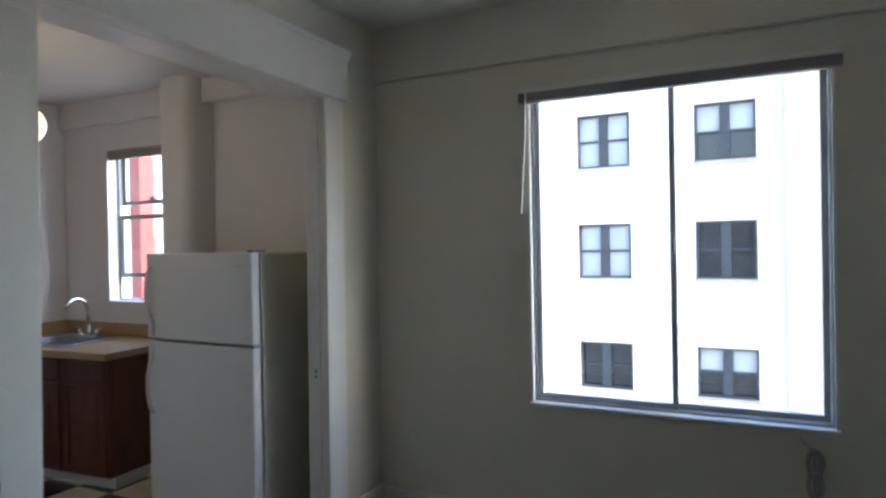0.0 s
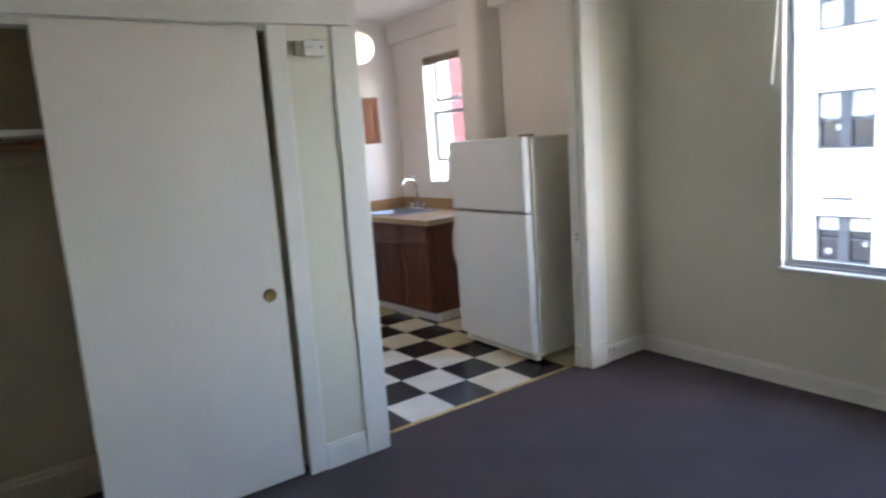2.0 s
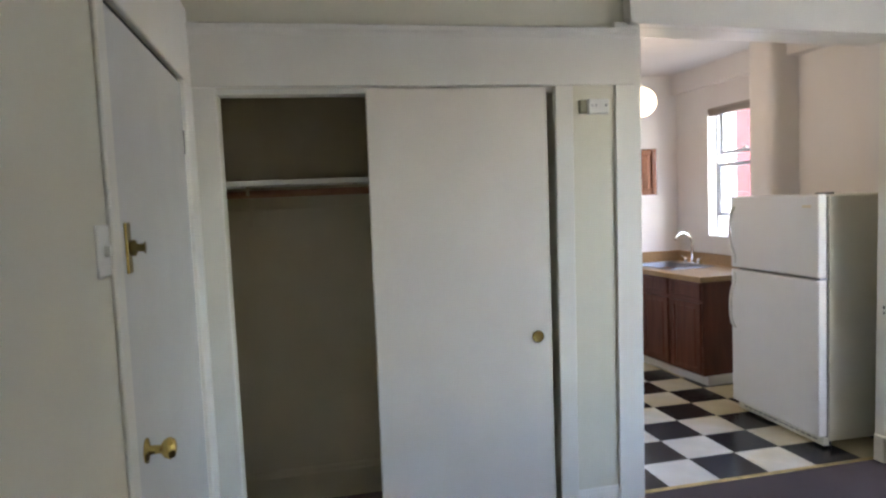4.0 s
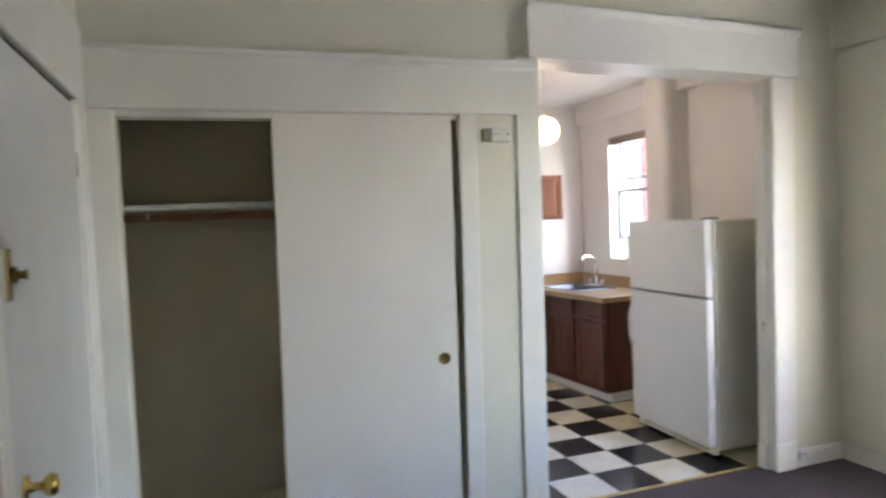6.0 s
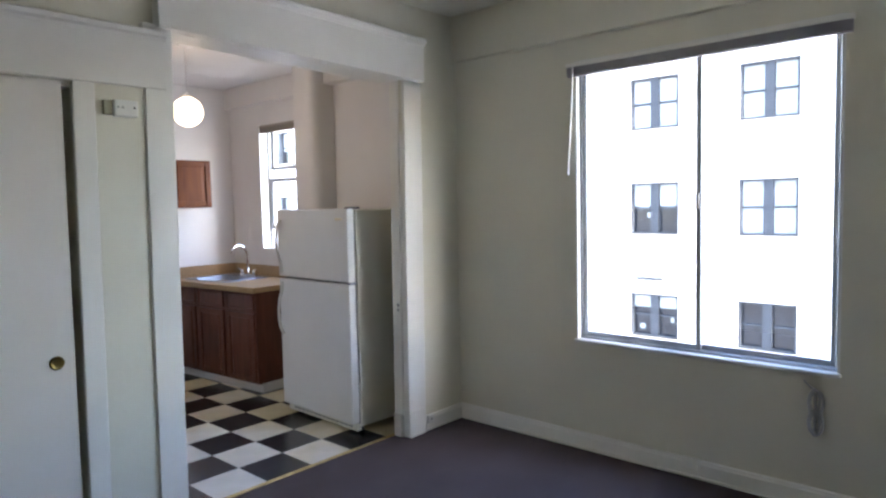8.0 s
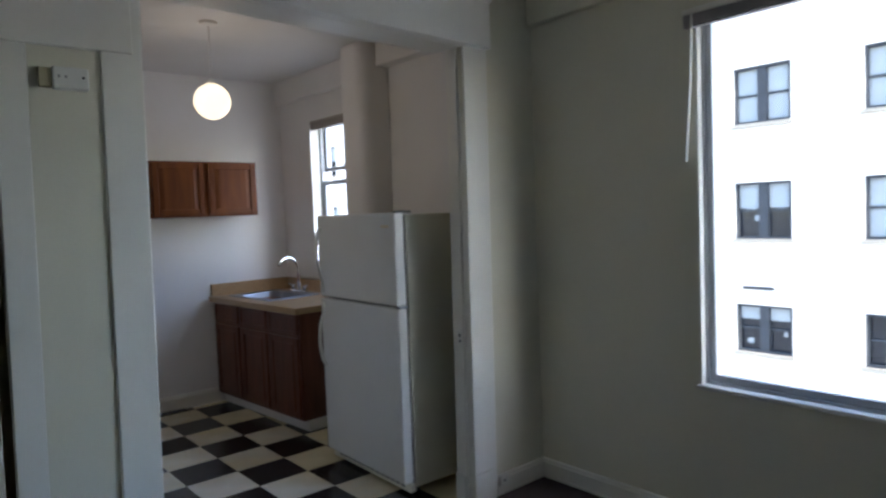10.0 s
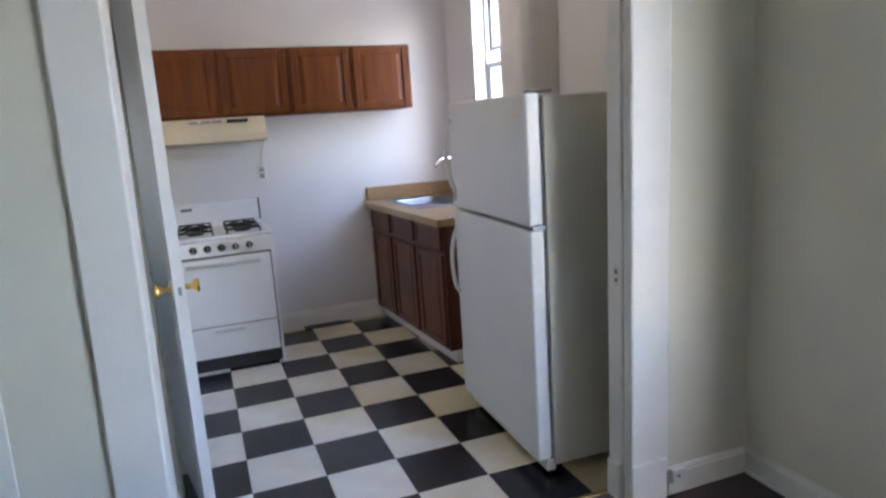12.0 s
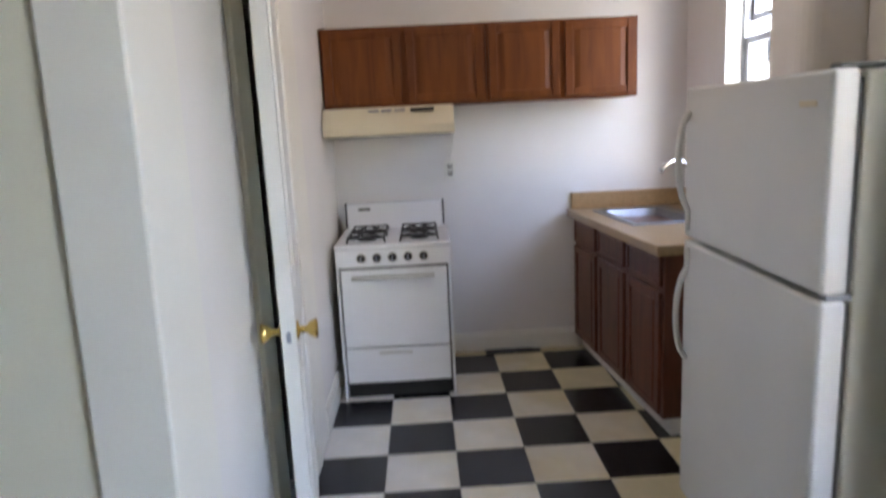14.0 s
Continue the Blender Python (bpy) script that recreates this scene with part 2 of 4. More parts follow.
def slab_prism(bm, poly, axis, a, c):
    """A polygon of (u, v) pulled from a to c along an axis (x: u=y, v=z; y: u=x, v=z; z: u=x, v=y)."""
    def p(u, v, w):
        return {"x": (w, u, v), "y": (u, w, v), "z": (u, v, w)}[axis]
    lo = [bm.verts.new(p(u, v, a)) for u, v in poly]
    hi = [bm.verts.new(p(u, v, c)) for u, v in poly]
    n = len(poly)
    bm.faces.new(lo[::-1])
    bm.faces.new(hi)
    for k in range(n):
        bm.faces.new((lo[k], lo[(k + 1) % n], hi[(k + 1) % n], hi[k]))
    bmesh.ops.recalc_face_normals(bm, faces=bm.faces[:])
    return bm


def lean(bm, k):
    """Leans a piece of the old frame eastwards by k metres a metre of height."""
    for v in bm.verts:
        v.co.x += k * v.co.z
    return bm


def part(name, bm, material, parent=None, label="", smooth=False):
    me = bpy.data.meshes.new(name)
    bm.normal_update()
    bm.to_mesh(me)
    bm.free()
    me.materials.append(material)
    if smooth:
        for p in me.polygons:
            p.use_smooth = True
    ob = new(name, me)
    if parent:
        ob.parent = parent
        ob.matrix_parent_inverse = parent.matrix_basis.inverted()
    if label:
        tagged(ob, label)
    return ob


def thing(name, label, category, group="", at=(0, 0, 0), kind=""):
    ob = new(name)
    ob.location = at
    return tagged(ob, label, category, group, kind)


def structure(name, bm, material, label, category):
    return tagged(part(name, bm, material), label, category, kind="structure")

# ---- structure: plan ----
XW, XE, YN, YS, ZC = -2.27, 1.84, -0.43, -3.95, 2.81
KN, ZK = 2.53, 2.69
XK1, XK2 = -0.275, -0.305               # kitchen west wall, south and north of its door

structure("floor", boxes((XW - 0.1, XE + 0.1, YS - 0.1, -0.32, -0.12, 0.0), (XW, -0.40, -0.32, 0.15, -0.12, 0.0)), M_CARPET, "dark grey-brown cut-pile carpet of the studio room", "floor")
structure("ceiling", boxes((XW - 0.1, XE + 0.2, YS - 0.1, YN + 0.1, ZC, ZC + 0.15)), M_CEIL, "cream painted plaster ceiling", "ceiling")
structure("ceiling_kitchen", boxes((XK2 - 1.3, XE + 0.2, YN + 0.1, KN + 0.2, ZK, ZK + 0.27)), M_KCEIL, "off-white painted kitchen ceiling", "ceiling")
structure("wall_north", boxes((XW, -2.155, YN, -0.29, 0, ZC), (-2.155, -0.645, YN, -0.29, 2.083, ZC), (-0.645, -0.30, YN, -0.29, 0, ZC),
          (-0.30, 1.31, YN, -0.25, 2.39, ZC), (1.31, XE, YN, -0.325, 0, ZC)), M_WALL, "cream painted wall between studio and kitchen", "wall")
structure("wall_west", boxes((XW - 0.15, XW, YS, -1.71, 0, ZC), (XW - 0.15, XW, -0.64, 0.3, 0, ZC), (XW - 0.15, XW, -1.71, -0.64, 2.085, ZC)), M_WALL, "cream painted wall with the entry door", "wall")
# Unseen wall, set close and white to bounce window light onto the north side.
structure("wall_south", boxes((XW - 0.15, XE + 0.2, YS - 0.15, YS, 0, ZC)), M_WDOOR, "plain unseen wall, white to bounce light north", "wall")
structure("wall_east", boxes((XE, XE + 0.2, YS, -2.80, 0, ZC), (XE, XE + 0.2, -1.380, YN + 0.1, 0, ZC), (XE, XE + 0.2, -2.80, -1.380, 0, 0.675),
          (XE, XE + 0.2, -2.80, -1.380, 2.365, ZC)), M_WALL, "cream painted window wall", "wall")
structure("beam_east", boxes((XE - 0.032, XE + 0.05, YS - 0.05, YN + 0.05, 2.500, ZC + 0.05), bevel=0.006), M_WALL, "shallow painted beam under the ceiling", "beam")
structure("wall_kitchen_east", boxes((XE, XE + 0.2, YN + 0.1, 1.27, 0, ZK), (XE, XE + 0.2, 2.03, KN + 0.2, 0, ZK), (XE, XE + 0.2, 1.27, 2.03, 0, 1.14),
          (XE, XE + 0.2, 1.27, 2.03, 2.31, ZK)), M_KWALL, "pale pinkish-white kitchen wall with a window", "wall")
structure("pillar", boxes((1.61, XE + 0.08, 0.90, 1.20, -0.06, ZK + 0.06), bevel=0.085, seg=6), M_KWALL, "plastered pillar with rounded corners beside the refrigerator", "pillar")
structure("soffit", boxes((1.74, XE + 0.05, -0.36, 0.96, 2.53, ZK + 0.05), (1.79, XE + 0.05, 1.15, KN + 0.05, 2.50, ZK + 0.05), bevel=0.006), M_KWALL, "plastered beam along the kitchen wall", "beam")
structure("wall_kitchen_north", boxes((XK2 - 1.2, XE, KN, KN + 0.2, 0, ZK)), M_KWALL, "pale kitchen wall behind the stove", "wall")
structure("wall_kitchen_west", boxes((XK1 - 0.12, XK1, -0.25, 0.31, 0, ZK), (XK2 - 0.12, XK2, 1.05, KN, 0, ZK), (XK2 - 0.12, XK2, 0.25, 1.05, 2.05, ZK)),
          M_KWALL, "pale kitchen wall with a narrow door", "wall")
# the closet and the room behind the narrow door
structure("closet_wall", boxes((XW, -0.38, 0.15, 0.23, 0, 2.5), (-0.40, -0.38, -0.29, 0.15, 0, 2.5), (XW, -0.38, -0.29, 0.23, 2.5, 2.6)), M_CLOSET_DIM, "inside of the closet, cream with its shade in the colour", "wall")
# The opening is added and unseen; it lets daylight into the back room.
structure("back_room_wall", boxes((-1.55, -1.50, 0.23, 1.6, 0, ZK), (-1.55, -1.50, 2.0, KN, 0, ZK), (-1.55, -1.50, 1.6, 2.0, 0, 1.1), (-1.55, -1.50, 1.6, 2.0, 1.8, ZK)), M_WALL, "plain wall with an added light opening behind the narrow door", "wall")

# baseboards
def baseboard(name, along, a, c, face, out, h=0.10, t=0.018, material=None):
    """A board with a rounded cap along a wall. along: the axis it runs on; face: the wall's plane; out: +1 or -1 into the room."""
    poly = [(face, 0.0), (face + out * t, 0.0), (face + out * t, h * 0.80), (face + out * t * 0.75, h * 0.86), (face + out * t * 0.7, h * 0.95), (face + out * t * 0.35, h), (face, h)]
    bm = bmesh.new()
    slab_prism(bm, poly, "x" if along == "x" else "y", a, c)
    return structure(name, bm, material or M_TRIM, "closet baseboard in the shade-darkened closet colour" if material else "off-white painted baseboard", "baseboard")

baseboard("baseboard_1", "y", YS, YN, XE, -1, 0.105)
baseboard("baseboard_2", "x", 1.455, XE - 0.018, YN, -1, 0.105)
baseboard("baseboard_3", "x", -0.586, -0.366, YN - 0.0245, -1, 0.13, 0.007)
baseboard("baseboard_4", "x", XW, -0.40, 0.15, -1, 0.18, 0.018, M_CLOSET_DIM)
baseboard("baseboard_5", "x", 0.36, 1.16, KN, -1, 0.12)
baseboard("baseboard_6", "y", -0.25, 0.20, XK1, 1, 0.14)
baseboard("baseboard_7", "y", 1.42, KN, XK2, 1, 0.14)
baseboard("baseboard_8", "y", YS, -1.79, XW, 1, 0.105)
structure("baseboard_cap", boxes((XE - 0.026, XE - 0.018, YS, YN - 0.03, 0.0, 0.018), bevel=0.003), M_TRIM, "painted quarter-round strip at the carpet", "baseboard")

# ---- trim of the north wall ----
TF = YN - 0.027                         # face of the casings
def trim(name, bm, label, mat_=None):
    return structure(name, bm, mat_ or M_TRIM, label, "trim")

trim("trim_closet_left", boxes((XW + 0.004, -2.155, TF, YN, 0, 2.085), bevel=0.004), "off-white painted closet casing")
trim("trim_closet_strip", lean(boxes((-0.675, -0.585, TF, YN, 0, 2.085), bevel=0.004), 0.015), "off-white painted upright strip beside the sliding door")
trim("trim_panel", lean(boxes((-0.5855, -0.372, YN - 0.0245, YN, 0, 2.085)), 0.015), "cream painted panel between strip and post", M_WALL)
trim("trim_post", lean(boxes((-0.371, -0.236, TF - 0.010, -0.25, 0, 2.378), bevel=0.006, seg=2), 0.0125), "off-white painted post of the kitchen opening")
bm = boxes((XW + 0.002, -0.243, TF - 0.016, YN, 2.085, 2.315), bevel=0.003)
slab_prism(bm, [(YN, 2.300), (TF - 0.020, 2.300), (TF - 0.024, 2.312), (TF - 0.038, 2.322), (TF - 0.042, 2.338), (TF - 0.034, 2.345), (YN, 2.349)], "x", XW + 0.002, -0.241)
trim("trim_closet_head", bm, "wide off-white head board with a moulded cap over the closet")
bm = boxes((-0.277, 1.465, YN - 0.066, YN, 2.365, 2.60), (-0.21, 1.31, YN, -0.25, 2.365, 2.392), bevel=0.004)
slab_prism(bm, [(YN, 2.590), (YN - 0.070, 2.590), (YN - 0.074, 2.603), (YN - 0.088, 2.615), (YN - 0.092, 2.630), (YN - 0.084, 2.637), (YN, 2.640)], "x", -0.282, 1.470)
for v in bm.verts:                      # the old head sags towards the window wall
    v.co.z -= 0.025 * (v.co.x + 0.28)
trim("trim_opening_head", bm, "wide off-white head board over the kitchen opening")
trim("trim_opening_right", lean(boxes((1.285, 1.448, YN - 0.024, YN, 0, 2.35), bevel=0.010, seg=3), 0.011), "off-white painted right casing of the kitchen opening")
trim("trim_opening_base", boxes((1.283, 1.440, YN - 0.032, YN - 0.022, 0, 0.165), bevel=0.004), "off-white painted plinth on the casing")
trim("trim_jamb_right", lean(boxes((1.288, 1.310, YN - 0.002, -0.325, 0, 2.345), (1.278, 1.312, -0.405, -0.322, 0, 2.345), (1.262, 1.290, -0.40, -0.33, 0, 0.15), bevel=0.005), 0.011), "off-white painted stepped jamb of the kitchen opening")
plate = thing("strike_plate", "painted-over strike plate on the opening's jamb", "strike plate", at=(1.25, -0.40, 0.86))
part("plate", boxes((1.2850, 1.2880, -0.390, -0.365, 0.825, 0.90), bevel=0.001), M_WHITEP, plate)
part("slot", boxes((1.2840, 1.2852, -0.383, -0.372, 0.868, 0.885)), M_BLACK, plate)
part("hole", boxes((1.2840, 1.2852, -0.383, -0.372, 0.840, 0.852)), M_BLACK, plate)
trim("threshold", boxes((-0.225, 1.280, -0.334, -0.308, -0.002, 0.007), bevel=0.003), "brass carpet strip at the kitchen threshold", M_STRIP)
trim("closet_track", boxes((-2.155, -0.64, -0.425, -0.33, 2.06, 2.083)), "sliding door track under the closet head")

# ---- entry door in the west wall ----
trim("trim_entry", boxes((XW, XW + 0.012, -1.785, -1.71, 0, 2.085), (XW, XW + 0.022, -0.64, -0.462, 0, 2.085), (XW, XW + 0.020, -1.785, -0.462, 2.085, 2.40), bevel=0.004),
     "off-white painted casing of the entry door")
d = thing("door_1", "white painted entry door, shut, with brass hardware", "door", at=(XW, -0.66, 0), kind="structure")
part("leaf", boxes((XW - 0.045, XW + 0.006, -1.702, -0.650, 0.006, 2.068), bevel=0.003), M_EDOOR, d)
# black strip paints the shade in the gap above the leaf
part("gap_shade_strip", boxes((XW - 0.04, XW - 0.002, -1.645, -0.648, 2.069, 2.084)), M_BLACK, d, "black strip for the shade in the gap over the door")
for z in (1.84, 0.25):
    part("hinge", lathe(bmesh.new(), [(0.008, -0.045), (0.008, 0.045)], (XW + 0.013, -0.645, z), "z", 10), M_WHITEP, d, "painted-over hinge")
    part("hinge_slot", boxes((XW + 0.004, XW + 0.009, -0.664, -0.656, z - 0.045, z + 0.045)), M_GASKET, d, "dark slot beside the hinge")
kn = part("knob", lathe(bmesh.new(), [(0.032, 0.0), (0.032, 0.005), (0.012, 0.010), (0.011, 0.035), (0.024, 0.045), (0.029, 0.058), (0.022, 0.070), (0.008, 0.074)], (XW + 0.006, -1.612, 0.965), "x"), M_BRASS, d, "round brass knob", True)
part("lock_plate", boxes((XW + 0.006, XW + 0.012, -1.664, -1.622, 1.425, 1.55), bevel=0.002), M_DBRASS, d, "aged brass deadbolt plate")
part("thumb_turn", lathe(bmesh.new(), [(0.020, 0.0), (0.020, 0.012), (0.010, 0.016), (0.010, 0.030), (0.016, 0.034)], (XW + 0.012, -1.635, 1.487), "x"), M_DBRASS, d, "", True)
sw = thing("light_switch", "white plastic light switch plate on the wall", "light switch", at=(XW, -1.84, 1.49))
part("plate", boxes((XW, XW + 0.007, -1.885, -1.795, 1.435, 1.550), bevel=0.003), M_WHITEP, sw)
part("toggle", boxes((XW + 0.007, XW + 0.020, -1.845, -1.835, 1.48, 1.505), bevel=0.002), M_WHITEP, sw)

# ---- closet ----
def sliding_door(x0, x1, y, knob=True):
    d = thing("sliding_door", "cream painted flush closet sliding door", "sliding door", "closet sliding doors", at=(x0, y, 0))
    part("leaf", lean(boxes((x0, x1, y, y + 0.035, 0.012, 2.080), bevel=0.002), 0.008), M_DOOR, d)
    if knob:
        part("finger_pull", lathe(bmesh.new(), [(0.030, 0.0), (0.030, -0.004), (0.026, -0.008), (0.022, -0.005), (0.008, -0.004)], (x1 - 0.064, y, 0.905), "y"), M_DBRASS, d, "round aged brass finger pull", True)
    return d

sliding_door(-1.542, -0.697, YN - 0.006)
sliding_door(-1.52, -0.76, YN + 0.055, False)
sh = thing("closet_shelf", "white painted closet shelf on a wooden cleat", "shelf", at=(-1.3, 0.0, 1.68))
part("board", boxes((XW, -0.40, -0.19, 0.15, 1.678, 1.703), bevel=0.003), M_WDOOR, sh)
part("cleat", boxes((XW, -0.40, 0.128, 0.15, 1.565, 1.678), bevel=0.002), M_CLOSET_DIM, sh)
part("bracket", boxes((-2.085, -2.07, -0.10, 0.13, 1.635, 1.678), (-2.085, -2.07, 0.115, 0.13, 1.48, 1.678), bevel=0.002), M_CLOSET_DIM, sh)
po = thing("closet_pole", "reddish-brown wooden clothes pole under the shelf", "clothes pole", at=(-1.3, -0.06, 1.62))
part("pole", tube(bmesh.new(), [(XW, -0.06, 1.642), (-0.40, -0.06, 1.642)], 0.019, 12), M_POLE, po, "", True)
part("socket", lathe(bmesh.new(), [(0.032, 0.0), (0.032, 0.012), (0.024, 0.014)], (XW, -0.06, 1.642), "x", 16), M_TRIM, po)

AY = YN - 0.0245                        # face of the panel
al = thing("alarm_box", "small cream plastic alarm box on the wall panel", "alarm box", at=(-0.46, AY, 1.98))
# tan block west of the cover paints the box's cast shadow
part("base", boxes((-0.53, -0.492, AY - 0.022, AY, 1.952, 2.014), bevel=0.003), M_BOX_SHADOW, al, "tan block for the shadow beside the box")
part("cover", boxes((-0.492, -0.387, AY - 0.034, AY, 1.947, 2.018), bevel=0.006, seg=2), M_WHITEP, al)
for x in (-0.405, -0.455, -0.475):
    part("dot", lathe(bmesh.new(), [(0.0045, 0.0), (0.0045, -0.002)], (x, AY - 0.034, 1.986), "y", 8), M_BLACK if x > -0.42 else M_GREY, al)

# ---- studio window ----
WY0, WY1, WZ0, WZ1 = -2.80, -1.380, 0.675, 2.365
w = thing("window_1", "wide aluminium sliding window, shut, in a white reveal", "window", at=(XE, -2.1, 0.675), kind="structure")
X0, X1 = XE + 0.032, XE + 0.10
part("frame", boxes((X0, X1, WY0, WY0 + 0.026, WZ0, WZ1), (X0, X1, WY1 - 0.026, WY1, WZ0, WZ1), (X0, X1, WY0 + 0.026, WY1 - 0.026, WZ0, WZ0 + 0.026), (X0, X1, WY0 + 0.026, WY1 - 0.026, WZ1 - 0.026, WZ1), bevel=0.003), M_ALU, w)
def sash(parent, x, y0, y1, z0, z1, s=0.034, mt=None):
    p = part("sash", boxes((x, x + 0.022, y0, y0 + s, z0, z1), (x, x + 0.022, y1 - s, y1, z0, z1), (x, x + 0.022, y0 + s, y1 - s, z0, z0 + s), (x, x + 0.022, y0 + s, y1 - s, z1 - s, z1), bevel=0.002), mt or M_ALU, parent)
    g = part("pane", boxes((x + 0.009, x + 0.013, y0 + s, y1 - s, z0 + s, z1 - s)), M_GLASS, p)
    g.visible_shadow = False
    return p
sash(w, X0 + 0.010, -2.125, WY1 - 0.027, WZ0 + 0.027, WZ1 - 0.027, 0.028)
sash(w, X0 + 0.036, WY0 + 0.027, -2.092, WZ0 + 0.027, WZ1 - 0.027, 0.028)
part("latch", boxes((X0 - 0.012, X0 + 0.010, -2.118, -2.102, 1.47, 1.56), bevel=0.004), M_GREY, w)
part("reveal", boxes((XE - 0.001, X0, WY0, WY0 + 0.012, WZ0, WZ1), (XE - 0.001, X0, WY1 - 0.012, WY1, WZ0, WZ1), (XE - 0.001, X0, WY0 + 0.012, WY1 - 0.012, WZ1 - 0.012, WZ1)), M_WDOOR, w, "white painted reveal")
part("sill", boxes((XE - 0.018, X0, WY0 - 0.006, WY1 + 0.006, WZ0 - 0.008, WZ0 + 0.012), bevel=0.004), M_WDOOR, w, "white painted sill")

def blind(x, y0, y1, ztop, material, wand, slats=9):
    """A raised slatted blind: head rail, stacked slats and bottom rail."""
    t = thing("blind", "raised slatted window blind in a stack under its head rail", "blind", at=(x, y0, ztop))
    part("head_rail", boxes((x - 0.036, x, y0, y1, ztop - 0.024, ztop), bevel=0.003), M_TRIM if wand else material, t)
    for k in range(slats):
        z = ztop - 0.0255 - 0.0042 * k
        part("slat", boxes((x - 0.034, x - 0.004, y0 + 0.006, y1 - 0.006, z - 0.0026, z)), material, t)
    zb = ztop - 0.0265 - 0.0042 * slats
    part("bottom_rail", boxes((x - 0.034, x - 0.004, y0 + 0.006, y1 - 0.006, zb - 0.012, zb), bevel=0.003), material, t)
    if wand:
        part("wand", tube(bmesh.new(), [(x - 0.040, y1 - 0.05, ztop - 0.02), (x - 0.045, y1 - 0.042, ztop - 0.3), (x - 0.050, y1 - 0.018, ztop - 0.66)], 0.006), M_WHITEP, t, "clear plastic tilt wand")
    return t
blind(XE - 0.002, -2.835, -1.340, 2.352, M_BLIND, True, 10)

# ---- small things on the window wall ----
c = thing("coiled_cable", "grey cable looped and tied on the wall", "cable", at=(XE, -2.705, 0.49))
for k, (dy, w0, h0) in enumerate(((-0.012, 0.022, 0.105), (0.006, 0.026, 0.115), (0.016, 0.020, 0.10), (-0.004, 0.034, 0.11))):
    pts = [(XE - 0.012 - 0.005 * k, -2.705 + dy + w0 * math.sin(a) * (1 - 0.55 * math.exp(-(math.cos(a) / 0.3) ** 2)), 0.485 + h0 * math.cos(a)) for a in [2 * math.pi * i / 28 for i in range(29)]]
    part("loop", tube(bmesh.new(), pts, 0.0055, 6), M_CORD, c, "", True)
part("tie", lathe(bmesh.new(), [(0.024, -0.012), (0.026, 0), (0.024, 0.012)], (XE - 0.020, -2.705, 0.485), "z", 12), M_CORD, c)
part("tail", tube(bmesh.new(), [(XE - 0.01, -2.695, 0.59), (XE - 0.008, -2.66, 0.62), (XE - 0.004, -2.65, 0.63), (XE + 0.002, -2.648, 0.632)], 0.004, 6), M_CORD, c)
o = thing("floor_outlet", "small painted outlet box on the baseboard", "outlet", at=(XE - 0.02, -2.10, 0.05))
part("box", boxes((XE - 0.045, XE - 0.0185, -2.145, -2.055, 0.055, 0.118), bevel=0.004), M_TRIM, o)
part("socket", boxes((XE - 0.047, XE - 0.0445, -2.118, -2.082, 0.070, 0.103), bevel=0.001), M_WHITEP, o)
o = thing("phone_jack", "white plastic phone jack on the baseboard", "phone jack", at=(1.53, YN - 0.02, 0.08))
part("box", boxes((1.455, 1.515, YN - 0.038, YN - 0.0185, 0.055, 0.112), bevel=0.004), M_WHITEP, o)
part("port", boxes((1.478, 1.492, YN - 0.040, YN - 0.0375, 0.078, 0.090)), M_GREY, o)

# ---- kitchen: refrigerator ----
f = thing("refrigerator", "white top-freezer refrigerator with pebbled doors", "refrigerator", at=(1.4, 0.3, 0))
FS, FN, FX = -0.130, 0.695, 1.088       # south and north sides, front of the doors
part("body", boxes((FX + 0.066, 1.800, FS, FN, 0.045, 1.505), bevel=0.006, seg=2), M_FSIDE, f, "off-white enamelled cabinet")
part("gasket", boxes((FX + 0.052, FX + 0.068, FS + 0.012, FN - 0.012, 0.06, 1.495)), M_GASKET, f)
def fridge_door(z0, z1):
    return part("door", boxes((FX - 0.006, FX + 0.054, FS, FN, z0, z1), bevel=0.010, seg=3), M_FRIDGE, f)
up = fridge_door(1.025, 1.515)
lo = fridge_door(0.075, 1.010)
def handle(parent, z0, z1, out):
    y = FN - 0.045
    pts = []
    for k in range(13):
        s = k / 12
        bow = math.sin(math.pi * min(1, s * 1.25)) if out > 0 else math.sin(math.pi * max(0, s * 1.25 - 0.25))
        pts.append((FX - 0.010 - 0.036 * max(0.0, bow) ** 0.5, y, z0 + (z1 - z0) * s))
    part("handle", tube(bmesh.new(), pts, 0.010, 10), M_WHITEP, parent, "off-white plastic bowed handle", True)
handle(up, 1.05, 1.44, -1)
handle(lo, 0.60, 0.99, 1)
part("badge", boxes((FX - 0.0085, FX - 0.004, -0.075, -0.005, 1.438, 1.452), bevel=0.001), M_HOOD, up, "small gold-coloured badge")
part("hinge_cover", boxes((FX + 0.01, FX + 0.11, FS + 0.005, FS + 0.045, 1.512, 1.526), bevel=0.004), M_GASKET, f)
part("hinge", boxes((FX + 0.01, FX + 0.085, FS + 0.004, FS + 0.035, 1.0105, 1.0245)), M_STEEL, f)
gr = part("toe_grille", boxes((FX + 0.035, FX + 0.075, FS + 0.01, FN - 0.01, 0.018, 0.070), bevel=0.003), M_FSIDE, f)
for k in range(14):
    y = FS + 0.06 + k * 0.05
    part("slot", boxes((FX + 0.0335, FX + 0.0355, y, y + 0.036, 0.038, 0.050)), M_GREY, gr)
for y in (FS + 0.06, FN - 0.06):
    for x in (FX + 0.11, 1.78):
        part("foot", lathe(bmesh.new(), [(0.018, 0.0), (0.018, 0.03), (0.01, 0.046)], (x, y, 0.0), "z", 10), M_BLACK, f)
